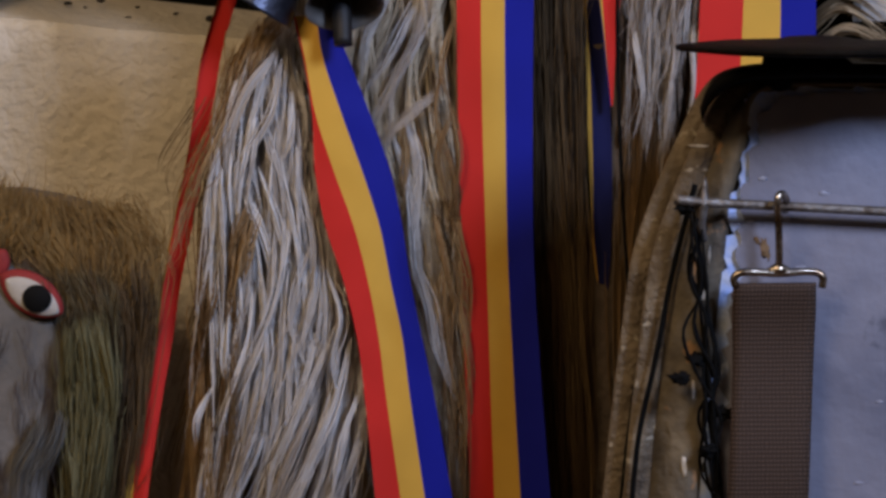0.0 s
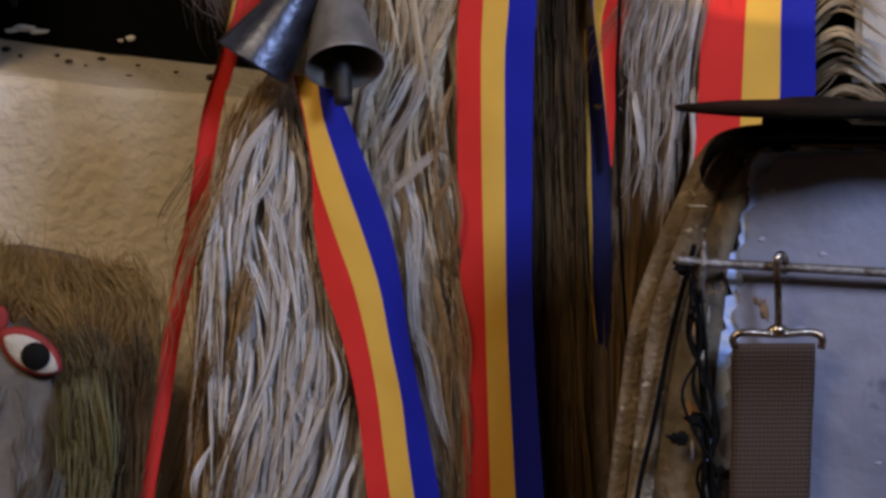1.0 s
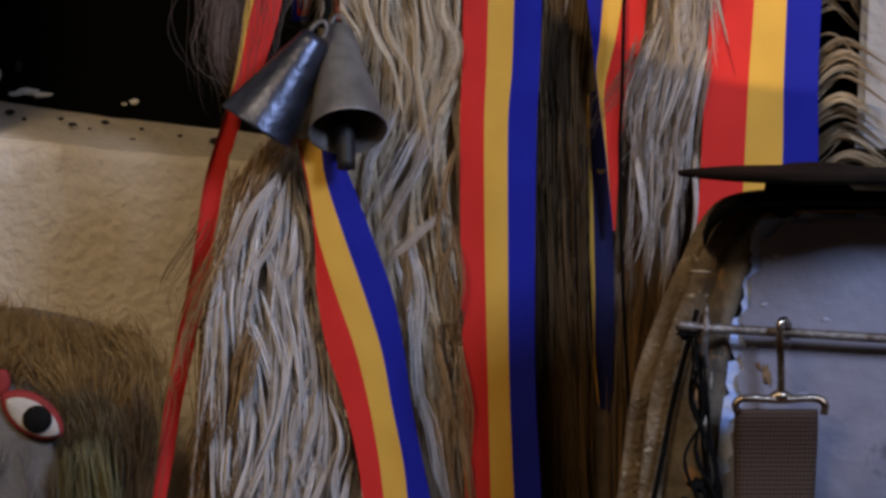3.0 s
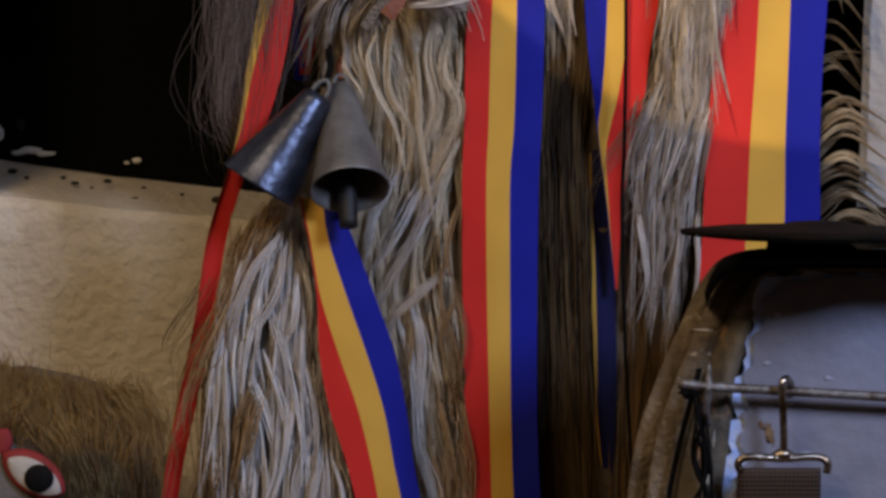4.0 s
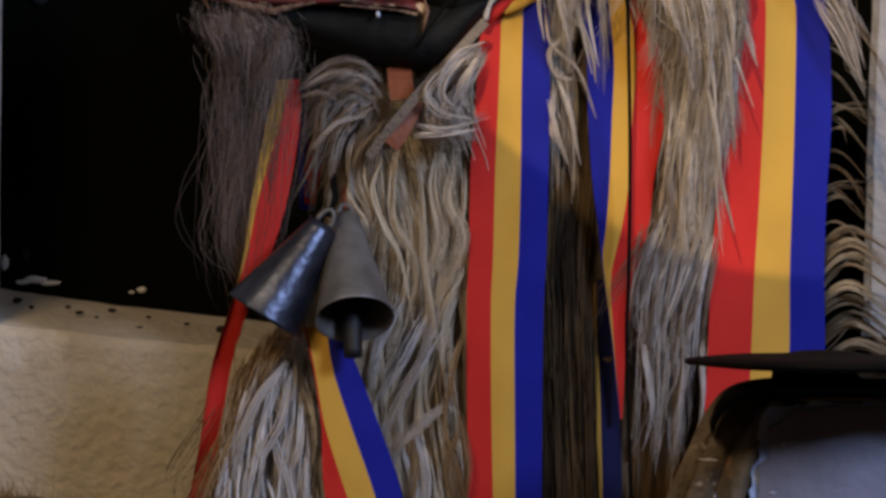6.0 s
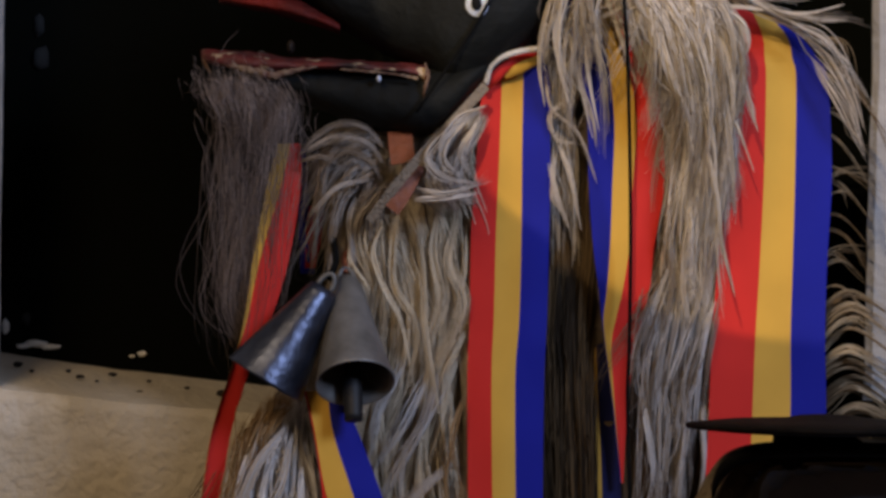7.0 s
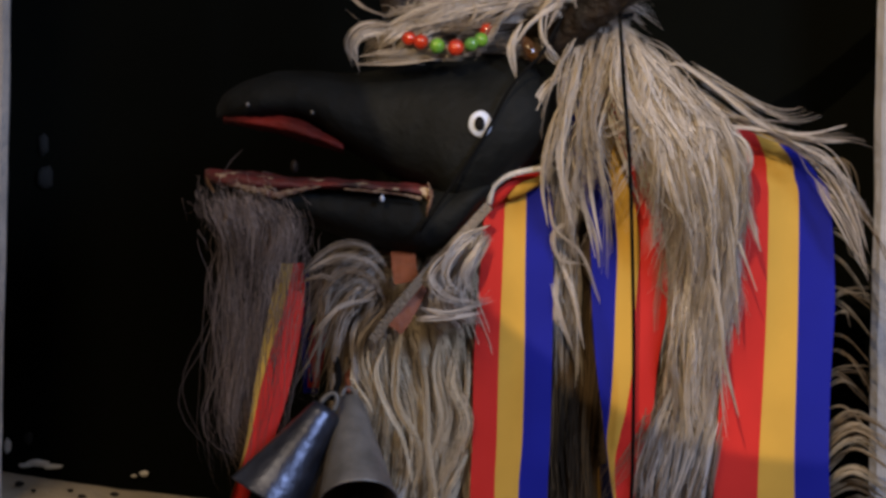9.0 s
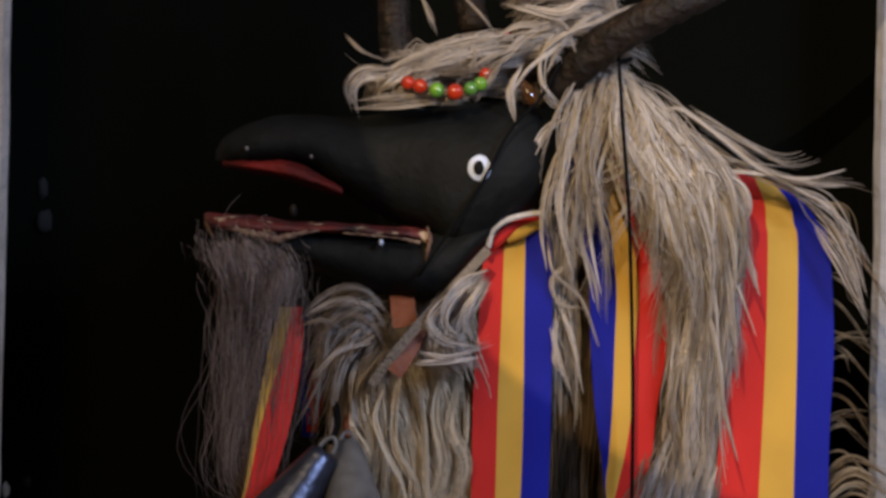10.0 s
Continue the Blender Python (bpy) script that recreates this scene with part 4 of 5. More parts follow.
strands("beard", BEARD_HAIR, goat, ((372, -505), (385, -440), (390, -300), (400, -150), (430, -60)), ((540, -480), (520, -420), (484, -300), (464, -150), (445, -60)),
        (1.725, 1.732, 1.738, 1.74), 52, 8, (0.3, 0.8), 10, seed=27, wave=17, drift=0.45, lift=0.008, layer=0.018, first=(0, 0.5), thick=0.00014, label="fine grey brown beard", stray=0.75, tip=1.0, tone=(0.2, 1))
strands("beard_wisp", BEARD_HAIR, goat, ((400, -500), (420, -350), (425, -150), (440, 0)), ((560, -470), (540, -350), (500, -180), (470, -20)), 1.69, 15, 3, (0.4, 0.8), 7, seed=33, wave=18,
        lift=0.004, layer=0.008, first=(0, 0.4), thick=0.00014, stray=0.5, tone=(0.0, 0.6))
strands("chin_tuft", BEARD_HAIR, goat, ((380, -530), (382, -505), (386, -475), (400, -430)), ((470, -515), (490, -495), (505, -465), (490, -420)), 1.712, 95, 9, (0.3, 1.1), 9, seed=28, wave=7, lift=0.01, layer=0.016,
        first=(-0.1, 0.45), thick=0.00015, stray=0.6, tip=0.9, tone=(0.2, 1), label="matted grey brown tuft on the chin")
strands("throat_hair", GREY_HAIR, goat, ((700, -460), (620, -440), (560, -400), (540, -300)), ((700, -330), (670, -280), (650, -230), (640, -160)), 1.745, 75, 8, (0.4, 0.9), 4, seed=29, wave=20, lift=0.012, layer=0.02, first=(0, 0.4), tone=(0, 0.45))
strands("cheek_tuft", PALE_HAIR, goat, ((780, -440), (745, -380), (740, -330), (800, -325)), ((860, -470), (835, -400), (820, -350), (840, -320)), 1.722, 50, 10, (0.6, 1.0), 4.2, seed=30, wave=20, thick=0.00036, lift=0.016, layer=0.02, first=(0, 0.3), tone=(0.3, 1))

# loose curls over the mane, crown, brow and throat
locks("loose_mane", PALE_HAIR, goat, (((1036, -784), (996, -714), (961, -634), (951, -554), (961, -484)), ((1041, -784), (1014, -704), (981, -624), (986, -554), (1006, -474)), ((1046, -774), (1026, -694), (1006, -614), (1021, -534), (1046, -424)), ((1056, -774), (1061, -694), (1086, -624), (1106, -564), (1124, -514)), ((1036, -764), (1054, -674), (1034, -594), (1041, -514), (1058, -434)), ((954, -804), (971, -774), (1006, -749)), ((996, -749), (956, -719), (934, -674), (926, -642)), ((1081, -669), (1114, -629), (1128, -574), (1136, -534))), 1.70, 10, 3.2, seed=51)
locks("ridge_hair", PALE_HAIR, goat, (((1106, -714), (1176, -686), (1256, -656), (1326, -649), (1416, -639), (1486, -654)), ((1161, -754), (1196, -762), (1246, -729), (1296, -689), (1341, -654), (1406, -619), (1461, -589), (1501, -549)), ((1341, -652), (1396, -636), (1446, -629), (1493, -628))), 1.706, 12, 2.6, thick=0.0003, seed=52)
locks("back_hair", PALE_HAIR, goat, (((1396, -624), (1456, -599), (1496, -534), (1528, -434)), ((1436, -559), (1486, -484), (1526, -394)), ((1416, -604), (1466, -554), (1506, -474), (1521, -414))), 1.725, 9, 5.0, thick=0.00034, tone=(0.3, 0.7), seed=53)
locks("side_hair", PALE_HAIR, goat, (((1146, -709), (1196, -624), (1246, -534), (1296, -454), (1331, -364)), ((1236, -669), (1286, -584), (1316, -504), (1338, -434)), ((1126, -694), (1156, -614), (1196, -514), (1226, -394)), ((1196, -694), (1236, -604), (1276, -504), (1291, -394), (1298, -314)), ((1266, -654), (1306, -624), (1318, -584), (1306, -554)), ((1116, -699), (1146, -634), (1166, -554), (1211, -474)), ((1251, -394), (1266, -314), (1276, -234), (1298, -144)), ((1176, -704), (1221, -624), (1231, -534), (1258, -434), (1266, -334))), 1.694, 10, 3.2, seed=54)
locks("crown_curl", PALE_HAIR, goat, (((886, -946), (946, -926), (991, -909), (1011, -864)), ((916, -946), (986, -932), (1041, -964), (1086, -984)), ((941, -849), (986, -889), (1046, -914), (1116, -946)), ((866, -882), (906, -904), (956, -909), (1011, -929)), ((876, -832), (896, -862), (926, -892), (996, -924)), ((911, -829), (898, -794), (906, -742)), ((976, -899), (951, -849), (954, -804), (981, -774)), ((1006, -894), (971, -864), (926, -829), (896, -784)), ((1056, -934), (1016, -909), (981, -869), (961, -824))), 1.69, 10, 3.4, seed=55)
locks("brow_hair", PALE_HAIR, goat, (((886, -892), (806, -876), (726, -852), (671, -826)), ((866, -879), (796, -859), (741, -832), (696, -804)), ((686, -832), (636, -828), (610, -802), (614, -766)), ((686, -819), (641, -816), (622, -794), (626, -762)), ((826, -886), (834, -854), (814, -822)), ((846, -789), (776, -778), (696, -766), (624, -760)), ((836, -796), (766, -788), (686, -784), (631, -776)), ((796, -884), (776, -864), (766, -829)), ((876, -844), (856, -809), (836, -776))), 1.682, 14, 5.4, thick=0.00024, tone=(0.3, 1.0), seed=56)
locks("brow_wisp", PALE_HAIR, goat, (((608, -889), (636, -864), (676, -847)), ((736, -964), (752, -926), (763, -899)), ((808, -964), (844, -926), (868, -896))), 1.70, 6, 2.2, tone=(0.2, 0.5), seed=57)
locks("throat_curl", GREY_HAIR, goat, (((536, -402), (576, -434), (616, -444), (651, -432), (688, -389)), ((531, -379), (566, -386), (598, -372)), ((534, -394), (596, -422), (651, -409), (686, -362)), ((551, -289), (596, -332), (651, -346)), ((556, -354), (606, -394), (656, -374), (676, -334))), 1.716, 12, 4.6, thick=0.00026, tone=(0.1, 0.5), seed=58)
locks("cheek_curl", PALE_HAIR, goat, (((848, -466), (796, -436), (756, -396), (762, -364), (788, -346), (831, -342)), ((856, -476), (808, -454), (778, -406), (796, -362)), ((846, -449), (816, -394), (832, -352)), ((741, -329), (786, -322), (841, -336)), ((731, -309), (786, -312), (838, -322)), ((826, -454), (791, -414), (786, -379), (811, -354))), 1.684, 9, 3.2, thick=0.00046, seed=59)

# leather strap and knitted edge under the jaw
strap = empty("neck_strap", at(712, -360, 1.735), "orange leather strap with a knitted pale edge under the jaw", "strap")


def band(name, pts, width, thick, mat, parent, label=""):
    """A flat band along (u, v, d), width in world metres across its run."""
    line = lines(pts, 24)
    secs = []
    for i in range(24):
        t = Vector(line[min(i + 1, 23)] - line[max(i - 1, 0)]).normalized()
        s = t.cross(Vector((0, 1, 0))).normalized() * width / 2
        f = Vector((0, -thick, 0))
        c = Vector(line[i])
        secs.append([c - s, c - s + f, c + s + f, c + s])
    verts, faces = rings(secs)
    return part(name, verts, faces, mat, parent, label, False)


band("leather_strap", ((706, -432, 1.712), (708, -405, 1.706), (712, -375, 1.70)), 0.0150, 0.002, LEATHER, strap)
band("leather_tongue", ((738, -372, 1.692), (722, -340, 1.686), (704, -308, 1.684), (692, -292, 1.684)), 0.0095, 0.0015, LEATHER, strap)
band("knitted_edge", ((858, -512, 1.692), (800, -448, 1.686), (740, -384, 1.682), (690, -324, 1.684), (652, -272, 1.69)), 0.0058, 0.002, WOOL, strap)

# ---- bead string ----
beads = empty("bead_string", at(775, -800, 1.70), "string of glossy red and green beads on the brow", "beads")
for i, (u, v, d, r, mat) in enumerate(((699, -811, 1.708, 14, BEAD_GREEN), (716, -807, 1.683, 13, BEAD_RED), (737, -801, 1.681, 13.5, BEAD_RED), (766, -794, 1.68, 14, BEAD_GREEN), (799, -791, 1.68, 15, BEAD_RED),
                                       (826, -797, 1.682, 12.5, BEAD_GREEN), (843, -805, 1.684, 13, BEAD_GREEN), (853, -822, 1.697, 13, BEAD_RED), (856, -846, 1.712, 12, BEAD_GREEN),
                                       (728, -836, 1.715, 13, BEAD_RED), (890, -886, 1.722, 11, BEAD_RED))):
    bm = bmesh.new()
    bmesh.ops.create_uvsphere(bm, u_segments=20, v_segments=12, radius=r * d / FAR)
    bmesh.ops.translate(bm, verts=bm.verts, vec=Vector(at(u, v, d - 0.016)))
    bm_part("bead", bm, mat, beads)

# ---- drum ----
drum = empty("drum", at(1600, 700, 1.55), "old drum with pale blue peeling front and wooden hoops", "drum")
HALF = ((1052, 1000), (1075, 882), (1090, 750), (1110, 600), (1131, 460), (1168, 350), (1212, 250), (1252, 170), (1300, 128), (1400, 115), (1560, 118), (1720, 120))


def outline(shrink, n=90):
    """The drum's rounded outline, mirrored about its middle and closed at the bottom."""
    left = smooth_line(HALF, n)
    left = np.array((1720, 960)) + (left - np.array((1720, 960))) * np.array(shrink)
    right = left[::-1].copy()
    right[:, 0] = 3440 - right[:, 0]
    full = np.vstack([left, right[1:]])
    low = full[::-1].copy()
    low[:, 1] = 2000 - low[:, 1]
    return np.vstack([full, low[1:-1]])


def drum_ring(name, a, b, d0, d1, mat, label, closed=False):
    """A hoop between two outlines, from depth d0 to d1."""
    secs = [at(a[:, 0], a[:, 1], d1), at(a[:, 0], a[:, 1], d0 + 0.002), at(a[:, 0] * 0.9 + b[:, 0] * 0.1, a[:, 1] * 0.9 + b[:, 1] * 0.1, d0), at(b[:, 0], b[:, 1], d0), at(b[:, 0], b[:, 1], d1)]
    verts, faces = rings(secs, closed)
    return part(name, verts, faces, mat, drum, label)


O1, O2, O3, O4 = outline((1, 1)), outline((0.955, 0.99)), outline((0.945, 0.985)), outline((0.875, 0.955))
drum_ring("rear_hoop", O1, outline((0.925, 0.97)), 1.565, 1.6, HOOP_WOOD, "worn wooden rear hoop")
drum_ring("shell", O3, outline((0.86, 0.95)), 1.55, 1.79, HOOP_WOOD, "wooden drum side")
RAG = smooth_line(((1240, 1000), (1250, 900), (1262, 780), (1275, 680), (1288, 560), (1303, 450), (1312, 360), (1338, 270), (1352, 195), (1400, 170), (1560, 168), (1720, 168)), 90)


def ragged(amount, seed, push=0.0):
    """The outline of the painted front, frayed by chipping."""
    left = RAG.copy()
    for i in range(len(left)):
        k = noise.noise(Vector((left[i, 0] * 0.03, left[i, 1] * 0.03, seed))) + 0.7 * noise.noise(Vector((left[i, 0] * 0.09, left[i, 1] * 0.09, seed + 5)))
        left[i, 0] += amount * k + push
        left[i, 1] += 0.4 * amount * k + min(push, push * 0.15)
    right = left[::-1].copy()
    right[:, 0] = 3440 - right[:, 0]
    full = np.vstack([left, right[1:]])
    low = full[::-1].copy()
    low[:, 1] = 2000 - low[:, 1]
    return np.vstack([full, low[1:-1]])


G0 = ragged(0, 0, -14)
secs = [at(O4[:, 0], O4[:, 1], 1.6), at(O4[:, 0], O4[:, 1], 1.552), at(O4[:, 0] * 0.95 + G0[:, 0] * 0.05, O4[:, 1] * 0.95 + G0[:, 1] * 0.05, 1.548),
        at((O4[:, 0] + G0[:, 0]) / 2, (O4[:, 1] + G0[:, 1]) / 2, 1.538), at(G0[:, 0], G0[:, 1], 1.532), at(G0[:, 0] + 12, G0[:, 1] + 6, 1.538)]
part("front_hoop", *rings(secs, False), DRUM_SHELL, drum, "bare stained grey brown front rim")


def plate(name, line, d0, d1, mat, label):
    n = len(line)
    return part(name, list(at(line[:, 0], line[:, 1], d0)) + list(at(line[:, 0], line[:, 1], d1)),
                [tuple(range(n))] + [(i, (i + 1) % n, (i + 1) % n + n, i + n) for i in range(n)], mat, drum, label, False)


plate("bare_front", ragged(0, 0, -16), 1.545, 1.56, DRUM_SHELL, "bare stained drum front")
plate("front", ragged(24, 7, -7), 1.5365, 1.57, CHIPPED_BLUE, "chipped bright blue undercoat edge")
plate("front_paint", ragged(24, 3, 19), 1.5335, 1.5362, DRUM_PAINT, "pale blue painted front with scratches")
part("edge_wire", *tube(lines(((1245, 330, 1.542), (1205, 480, 1.542), (1172, 640, 1.542), (1140, 780, 1.542), (1120, 960, 1.545)), 30), 0.0016, 6, 40), CORD, drum, "black cord along the rim")
rnd = np.random.RandomState(8)
for i in range(9):
    pts = [(1228 + 6 * i, 355, 1.528)]
    for k, v in enumerate((420, 500, 580, 660, 740, 820, 900)):
        pts.append((1240 + 0.075 * (v - 360) + rnd.normal(0, 11), v + rnd.normal(0, 8), 1.525 + rnd.normal(0, 0.003)))
    part("lacing_cord", *tube(lines(pts, 50), (0.0006, 0.0011, 0.0008), 6, 60, 0.2, i), CORD, drum, "loose black lacing cord")
for u, v in ((1228, 368), (1215, 672), (1295, 735), (1265, 800), (1245, 640)):
    bm = bmesh.new()
    bmesh.ops.create_icosphere(bm, subdivisions=3, radius=1)
    for p in bm.verts:
        p.co = Vector((p.co.x * 0.0048, p.co.y * 0.003, p.co.z * 0.0034)) * (1 + 1.1 * noise.noise(p.co * 2 + Vector((u, v, 0)))) + Vector(at(u, v, 1.524))
    bm_part("knot", bm, CORD, drum, "black knot in the lacing")
gap = [(u + 30 + 0.02 * (1000 - v), v + 14, 1.5635) for u, v in HALF[:9]]
part("hoop_gap", *tube(lines(gap, 40), 0.0016, 6, 60), CORD, drum, "dark gap beside the hoop")
gap2 = [(u + 78 + 0.03 * (1000 - v), v + 30, 1.5505) for u, v in HALF[:8]]
part("inner_gap", *tube(lines(gap2, 40), 0.0012, 6, 60), HORN, drum, "dark seam in the drum side")
rnd = np.random.RandomState(21)
for i in range(11):
    u, v = rnd.uniform(1330, 1590), rnd.uniform(200, 880)
    bm = bmesh.new()
    bmesh.ops.create_icosphere(bm, subdivisions=2, radius=1)
    ru, rv = rnd.uniform(3, 11), rnd.uniform(2, 5)
    sc = 1.53 / FAR
    for p in bm.verts:
        k = 1 + 0.7 * noise.noise(p.co * 2.1 + Vector((u, v, 0)))
        p.co = Vector((p.co.x * ru * sc * k, p.co.y * 0.0004, p.co.z * rv * sc * k)) + Vector(at(u, v, 1.5335))
    bm_part("paint_scar", bm, SCAR, drum, "small scar in the paint")
part("tension_rod", *tube(lines(((1212, 356, 1.522), (1262, 362, 1.522), (1400, 370, 1.522), (1700, 388, 1.522)), 20), 0.0028, 10, 20), STEEL, drum, "dull steel rod across the front")
part("rod_bracket", *tube(lines(((1262, 318, 1.526), (1260, 362, 1.522), (1254, 400, 1.524), (1262, 430, 1.528)), 12), (0.001, 0.003, 0.003, 0.0015), 8, 16), STEEL, drum, "bent steel bracket")
band_mat = material("white_residue", (0.55, 0.52, 0.46), 0.8, colour2=(0.3, 0.27, 0.22), scale=120, bump=0.5)
for u, v, ru, rv in ((1275, 470, 9, 30), (1262, 530, 8, 22), (1258, 640, 7, 18), (1240, 700, 6, 30), (1222, 830, 7, 24), (1250, 262, 18, 2.5), (1228, 870, 6, 16)):
    bm = bmesh.new()
    bmesh.ops.create_icosphere(bm, subdivisions=2, radius=1)
    sc = 1.53 / FAR
    for p in bm.verts:
        k = 1 + 0.5 * noise.noise(p.co * 2.3 + Vector((u, v, 0)))
        p.co = Vector(((p.co.x * ru - p.co.z * 0.25 * ru) * sc * k, p.co.y * 0.0012, p.co.z * rv * sc * k)) + Vector(at(u, v, 1.5355))
    bm_part("glue_residue", bm, band_mat, drum, "flaking whitish residue")
RUST = material("rust_stain", (0.1, 0.055, 0.02), 0.85, colour2=(0.16, 0.1, 0.05), scale=140, bump=0.3)
for u, v, ru, rv in ((1368, 446, 8, 18), (1354, 430, 5, 7)):
    bm = bmesh.new()
    bmesh.ops.create_icosphere(bm, subdivisions=3, radius=1)
    sc = 1.5335 / FAR
    for p in bm.verts:
        k = 1 + 0.8 * noise.noise(p.co * 2.6 + Vector((u, v, 0)))
        p.co = Vector(((p.co.x * ru - p.co.z * 0.4 * ru) * sc * k, p.co.y * 0.0001, p.co.z * rv * sc * k)) + Vector(at(u, v, 1.5335))
    bm_part("rust_stain", bm, RUST, drum, "brown rust stain beside the hook")
part("top_bracket", *tube(lines(((1385, 98, 1.52), (1390, 120, 1.525), (1395, 140, 1.532), (1400, 160, 1.535)), 12), (0.006, 0.0085, 0.009, 0.005), 12, 20), BLACK_METAL, drum, "black cymbal bracket")
part("top_clamp", *tube(lines(((1370, 122, 1.535), (1440, 116, 1.535), (1500, 124, 1.538), (1535, 140, 1.54)), 12), (0.005, 0.0065, 0.006, 0.003), 12, 20), BLACK_METAL, drum, "black clamp on the drum's top")

# black top rim; its overhang is added to shade the top of the front
rail = smooth_line(((1248, 205), (1262, 172), (1290, 147), (1340, 134), (1430, 130), (1560, 132), (1720, 134)), 44)
secs = []
for i, (u, v) in enumerate(rail):
    out = 1.482 + 0.04 * max(0, 1 - i / 16) ** 2
    wob = 0.8 * noise.noise(Vector((u * 0.05, 3, 0)))
    secs.append([at(u + 6, v - 12 + wob, 1.55), at(u + 6, v - 11 + wob, out + 0.003), at(u + 6, v - 8 + wob, out), at(u + 8, v + 6 + wob, out), at(u + 9, v + 10 + wob, out + 0.003), at(u + 10, v + 16, 1.55)])
part("shading_rim_hood", *rings(secs), BLACK_METAL, drum, "black hood along the top rim")

# cymbal above the drum
cym = empty("cymbal", at(1410, 92, 1.55), "small dark tarnished cymbal lying flat on its bracket", "cymbal")
c = Vector(at(1460, 91, 1.515))
secs = []
tilt = Matrix.Rotation(radians(0.5), 3, "X") @ Matrix.Rotation(radians(0.6), 3, "Y")
for r, z in ((0.0755, -0.0012), (0.0765, 0.0), (0.0755, 0.0012), (0.055, 0.003), (0.022, 0.0042), (0.015, 0.0055), (0.006, 0.006), (0.002, 0.006), (0.002, 0.003), (0.014, 0.001), (0.022, -0.001), (0.055, -0.0028)):
    secs.append([c + tilt @ Vector((math.cos(w) * r, math.sin(w) * r, z * 1.15)) for w in np.linspace(0, 2 * math.pi, 56, endpoint=False)])
verts, faces = rings(secs, False)
k = 56
faces += [((len(secs) - 1) * k + j, (len(secs) - 1) * k + (j + 1) % k, (j + 1) % k, j) for j in range(k)]
part("plate", verts, faces, CYMBAL, cym)
part("washer", *tube([c + Vector((0, 0, -0.004)), c + Vector((0, 0, -0.001))], 0.006, 12, 6), BLACK_METAL, cym)

# carrying strap on the rod
carry = empty("carrying_strap", at(1395, 500, 1.52), "brown woven carrying strap hooked on the drum's rod", "strap")
part("hook", *tube(lines(((1404, 378, 1.528), (1406, 358, 1.519), (1399, 348, 1.513), (1391, 358, 1.51), (1392, 400, 1.512), (1393, 450, 1.513), (1392, 480, 1.514)), 24), 0.0021, 10, 40), CHROME, carry, "worn chrome hook")
part("swivel", *tube(lines(((1372, 487, 1.514), (1392, 482, 1.514), (1412, 487, 1.514)), 10), (0.0022, 0.0042, 0.0022), 10, 14), CHROME, carry, "chrome swivel")
part("ring", *tube(lines(((1316, 512, 1.513), (1312, 498, 1.513), (1322, 488, 1.513), (1345, 486, 1.513), (1392, 489, 1.513), (1436, 486, 1.513), (1460, 488, 1.513), (1470, 498, 1.513), (1468, 515, 1.513)), 40), 0.0022, 10, 60), CHROME, carry, "chrome strap ring")
n = 50
r = smooth_line(((505, 1312, 1458), (516, 1310, 1458), (560, 1308, 1457), (640, 1308, 1452), (760, 1303, 1446), (900, 1294, 1438), (1100, 1280, 1420)), n)
secs = []
for i in range(n):
    v, a, b = r[i]
    d = 1.516 - 0.003 * math.sin(i * 0.2)
    ring = [at(a + (b - a) * f, v, d - (0.0012 if 0 < f < 1 else 0.0004)) for f in np.linspace(0, 1, 9)]
    ring += [at(a + (b - a) * f, v, d + 0.001) for f in np.linspace(1, 0, 5)]
    secs.append(ring)
part("webbing", *rings(secs), WEBBING, carry, "brown woven webbing")

# ---- the second mask ----
mask = empty("fur_mask", at(80, 650, 1.74), "grey faced mask with brown fur and a painted eye", "mask")
secs = []
for v, a, b, h in smooth_line(((325, -160, 60, 0.01), (350, -190, 170, 0.035), (400, -215, 262, 0.055), (470, -225, 300, 0.065), (600, -225, 288, 0.07), (750, -220, 262, 0.07), (900, -215, 240, 0.07), (1100, -200, 200, 0.06)), 40):
    ring = []
    for w in np.linspace(0, 2 * math.pi, 36, endpoint=False):
        k = 0.003 * noise.noise(Vector((math.cos(w) * 3, math.sin(w) * 3, v * 0.02)))
        ring.append(at((a + b) / 2 + (b - a) / 2 * math.cos(w), v, 1.79 - (h + k) * math.sin(w)))
    secs.append(ring)
part("head_form", *rings(secs), HIDE, mask, "brown hide under the fur")
secs = []
for v, a, b in smooth_line(((440, -120, 10), (480, -160, 60), (540, -170, 122), (620, -170, 138), (720, -170, 122), (850, -170, 110), (1000, -160, 100)), 30):
    ring = []
    for w in np.linspace(0, 2 * math.pi, 30, endpoint=False):
        ring.append(at((a + b) / 2 + (b - a) / 2 * math.cos(w), v, 1.735 - 0.024 * max(0, math.sin(w)) ** 0.7 + 0.01 * max(0, -math.sin(w))))
    secs.append(ring)
part("face", *rings(secs), FACE, mask, "grey felt face")


def almond(name, u, v, d, length, height, thick, mat, parent, label, turn):
    """A pointed oval that lies on the face, turned by degrees."""
    n, s = 40, d / FAR
    c = Vector(at(u, v, d))
    secs = []
    for rr, dy in ((1.0, 0.004), (1.0, 0.0), (0.9, -thick), (0.5, -thick * 1.4), (0.04, -thick * 1.6)):
        ring = []
        for w in np.linspace(0, 2 * math.pi, n, endpoint=False):
            x, z = math.cos(w) * length, math.sin(w) * abs(math.sin(w)) ** 0.35 * height
            a = radians(turn)
            ring.append(c + Vector(((x * math.cos(a) - z * math.sin(a)) * s * rr, dy, (x * math.sin(a) + z * math.cos(a)) * s * rr)))
        secs.append(ring)
    return part(name, *rings(secs), mat, parent, label)


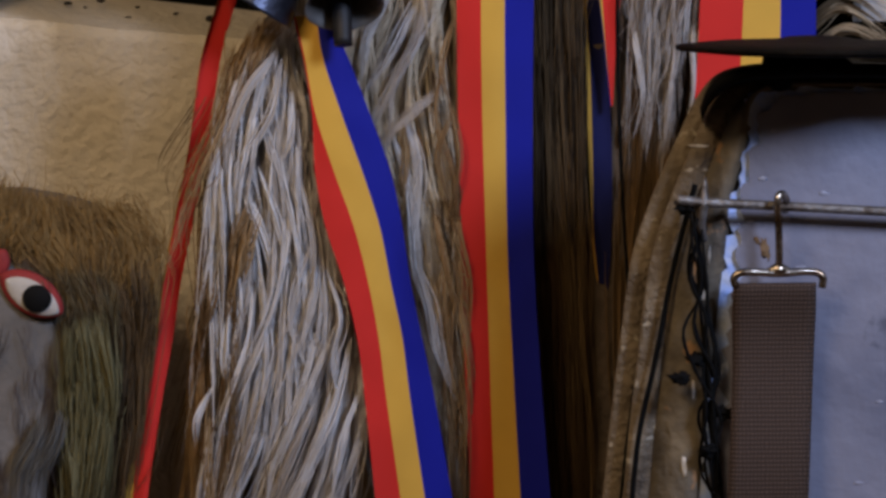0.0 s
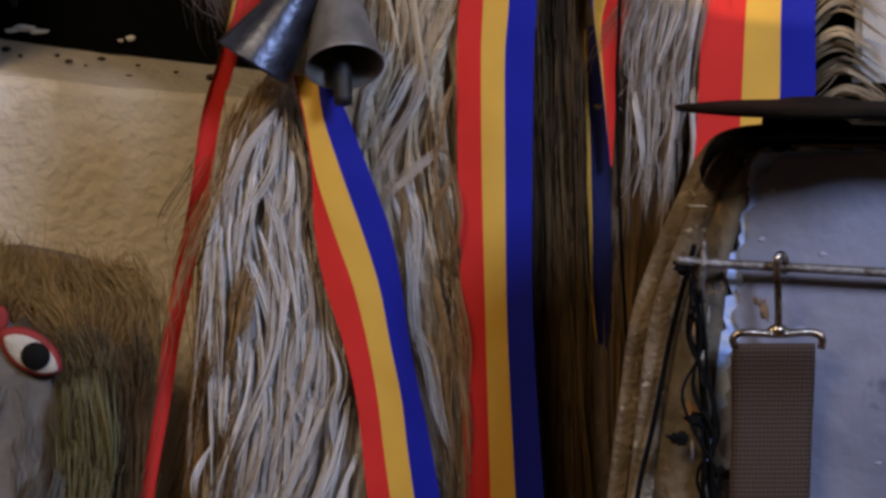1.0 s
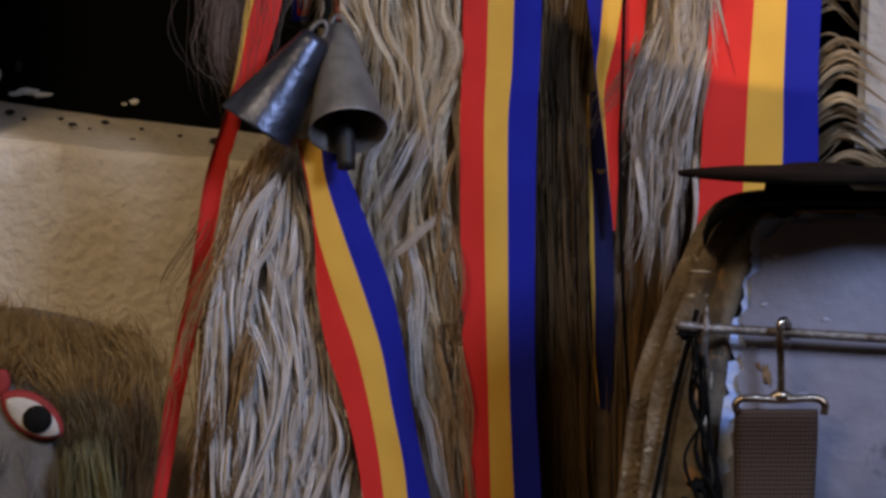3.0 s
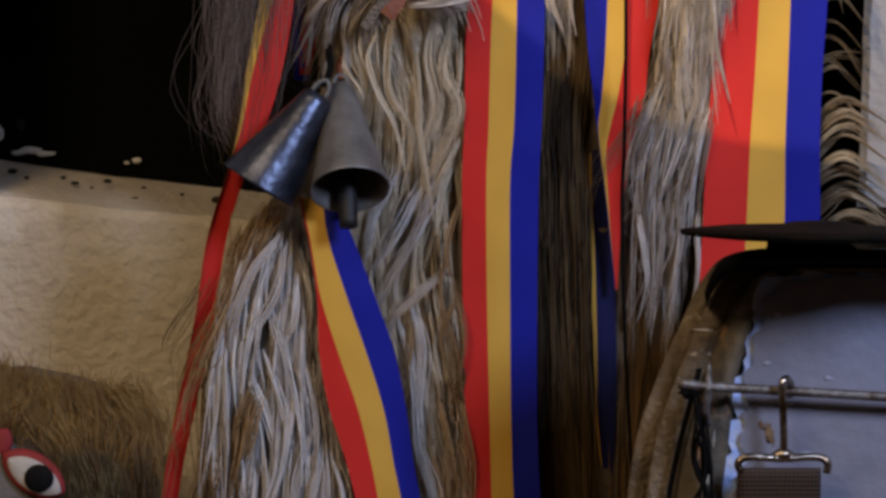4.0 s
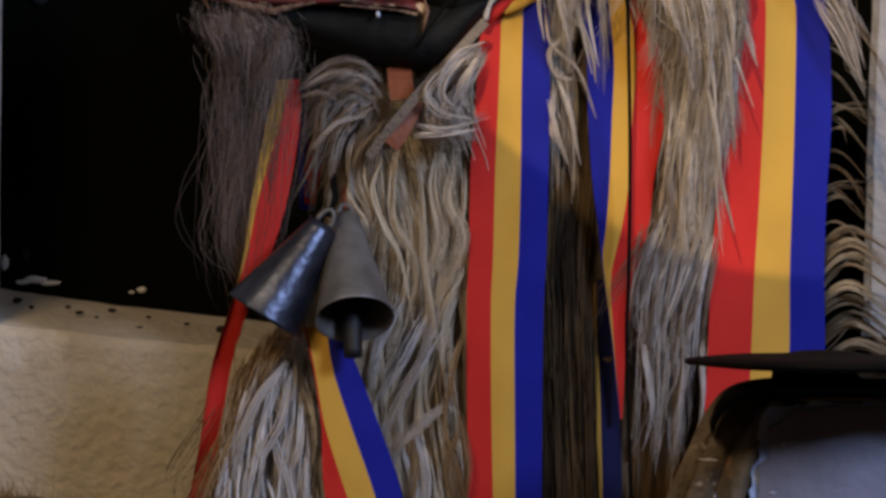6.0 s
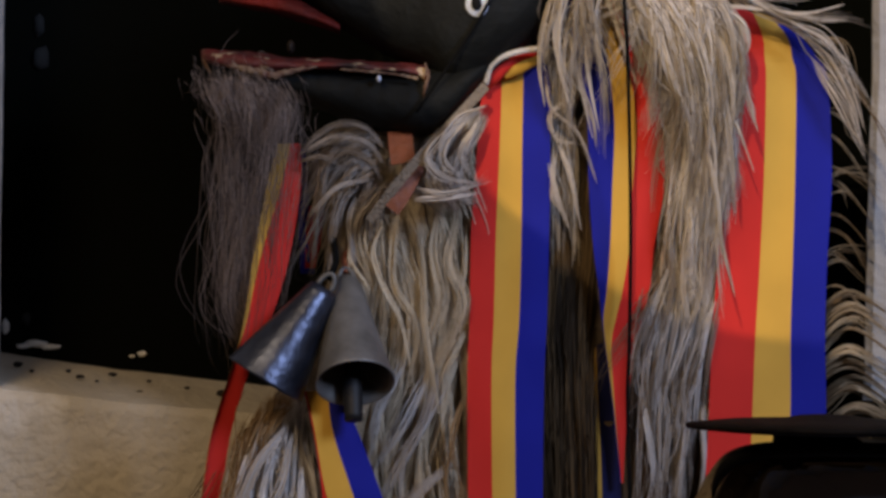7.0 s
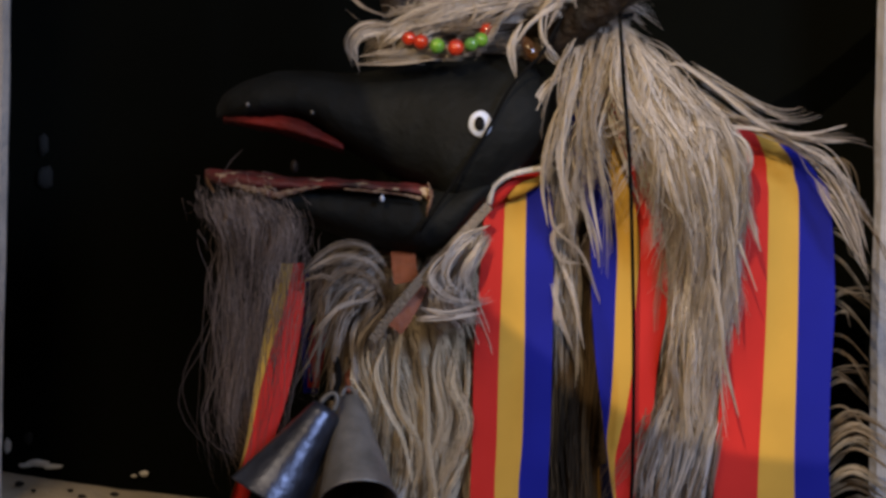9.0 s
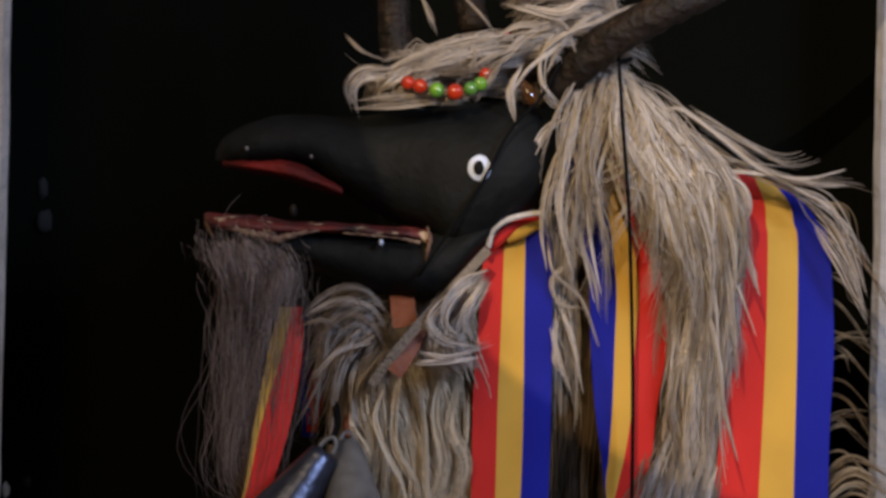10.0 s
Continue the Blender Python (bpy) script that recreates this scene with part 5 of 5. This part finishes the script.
almond("eye_outline", 69, 515, 1.7105, 65, 36, 0.002, FACE_RED, mask, "red felt outline of the eye", -33)
white = almond("eye", 70, 519, 1.7085, 56, 27.5, 0.0015, FELT_WHITE, mask, "white almond eye", -33)
disc("pupil", 79, 523, 1.7065, 26, 25, 0.0018, PUPIL, white, "black round pupil", seed=11)
almond("brow", 8, 462, 1.716, 30, 22, 0.002, FACE_RED, mask, "red felt patch by the brow", 60)
strands("fur", hair_material("matted_brown_fur", (0.13, 0.072, 0.022), (0.26, 0.155, 0.05), (0.37, 0.24, 0.09)), mask, ((-40, 312), (-60, 365), (-70, 400), (-60, 425)), ((228, 372), (272, 430), (280, 520), (266, 610)),
        (1.742, 1.733, 1.73), 420, 13, (0.25, 0.5), 12, seed=41, wave=10, lift=0.005, layer=0.012, thick=0.00021, first=(-0.05, 0.5), label="matted brown fur", stray=0.2)
strands("side_fur", hair_material("dull_brown_fur", (0.03, 0.019, 0.009), (0.075, 0.048, 0.022), (0.14, 0.09, 0.042)), mask, ((140, 440), (180, 600), (180, 750), (165, 950)), ((285, 450), (288, 560), (262, 750), (228, 950)), 1.738, 120, 12, (0.25, 0.5), 9, seed=42, wave=9, lift=0.006, layer=0.02, thick=0.0003,
        label="dark brown side hair")
strands("whisker_lock", YELLOW_HAIR, mask, ((128, 560), (125, 680), (125, 800), (120, 950)), ((190, 540), (215, 680), (210, 800), (200, 950)), 1.715, 90, 13, (0.3, 0.6), 7, seed=43, wave=6, lift=0.005, layer=0.012, thick=0.0003, label="yellowish side whiskers")
strands("moustache", hair_material("pale_grey_wisp", (0.13, 0.13, 0.12), (0.19, 0.19, 0.18), (0.26, 0.26, 0.25)), mask, ((105, 700), (70, 770), (40, 840), (50, 950)), ((125, 720), (120, 780), (90, 850), (80, 950)), 1.705, 14, 8, (0.5, 0.9), 6, seed=44, wave=8, lift=0.005, layer=0.008, thick=0.0003, first=(0, 0.3), tone=(0, 0.12), label="pale wisps of moustache")
strands("cheek_fuzz", BEARD_HAIR, mask, ((-60, 560), (-70, 700), (-60, 920)), ((128, 575), (130, 700), (115, 920)), 1.712, 36, 6, (0.12, 0.3), 7, seed=45, wave=7, lift=0.003, layer=0.005, thick=0.0002, tone=(0, 0.25), label="short grey fuzz on the face")
strands("edge_fuzz", hair_material("olive_brown_fur", (0.05, 0.036, 0.016), (0.11, 0.08, 0.038), (0.18, 0.14, 0.07)), mask, ((60, 470), (120, 540), (140, 620)), ((200, 470), (230, 560), (225, 700)), 1.722, 90, 10, (0.3, 0.6), 7, seed=46, wave=9,
        lift=0.003, layer=0.008, thick=0.00026, label="olive brown fur beside the eye")
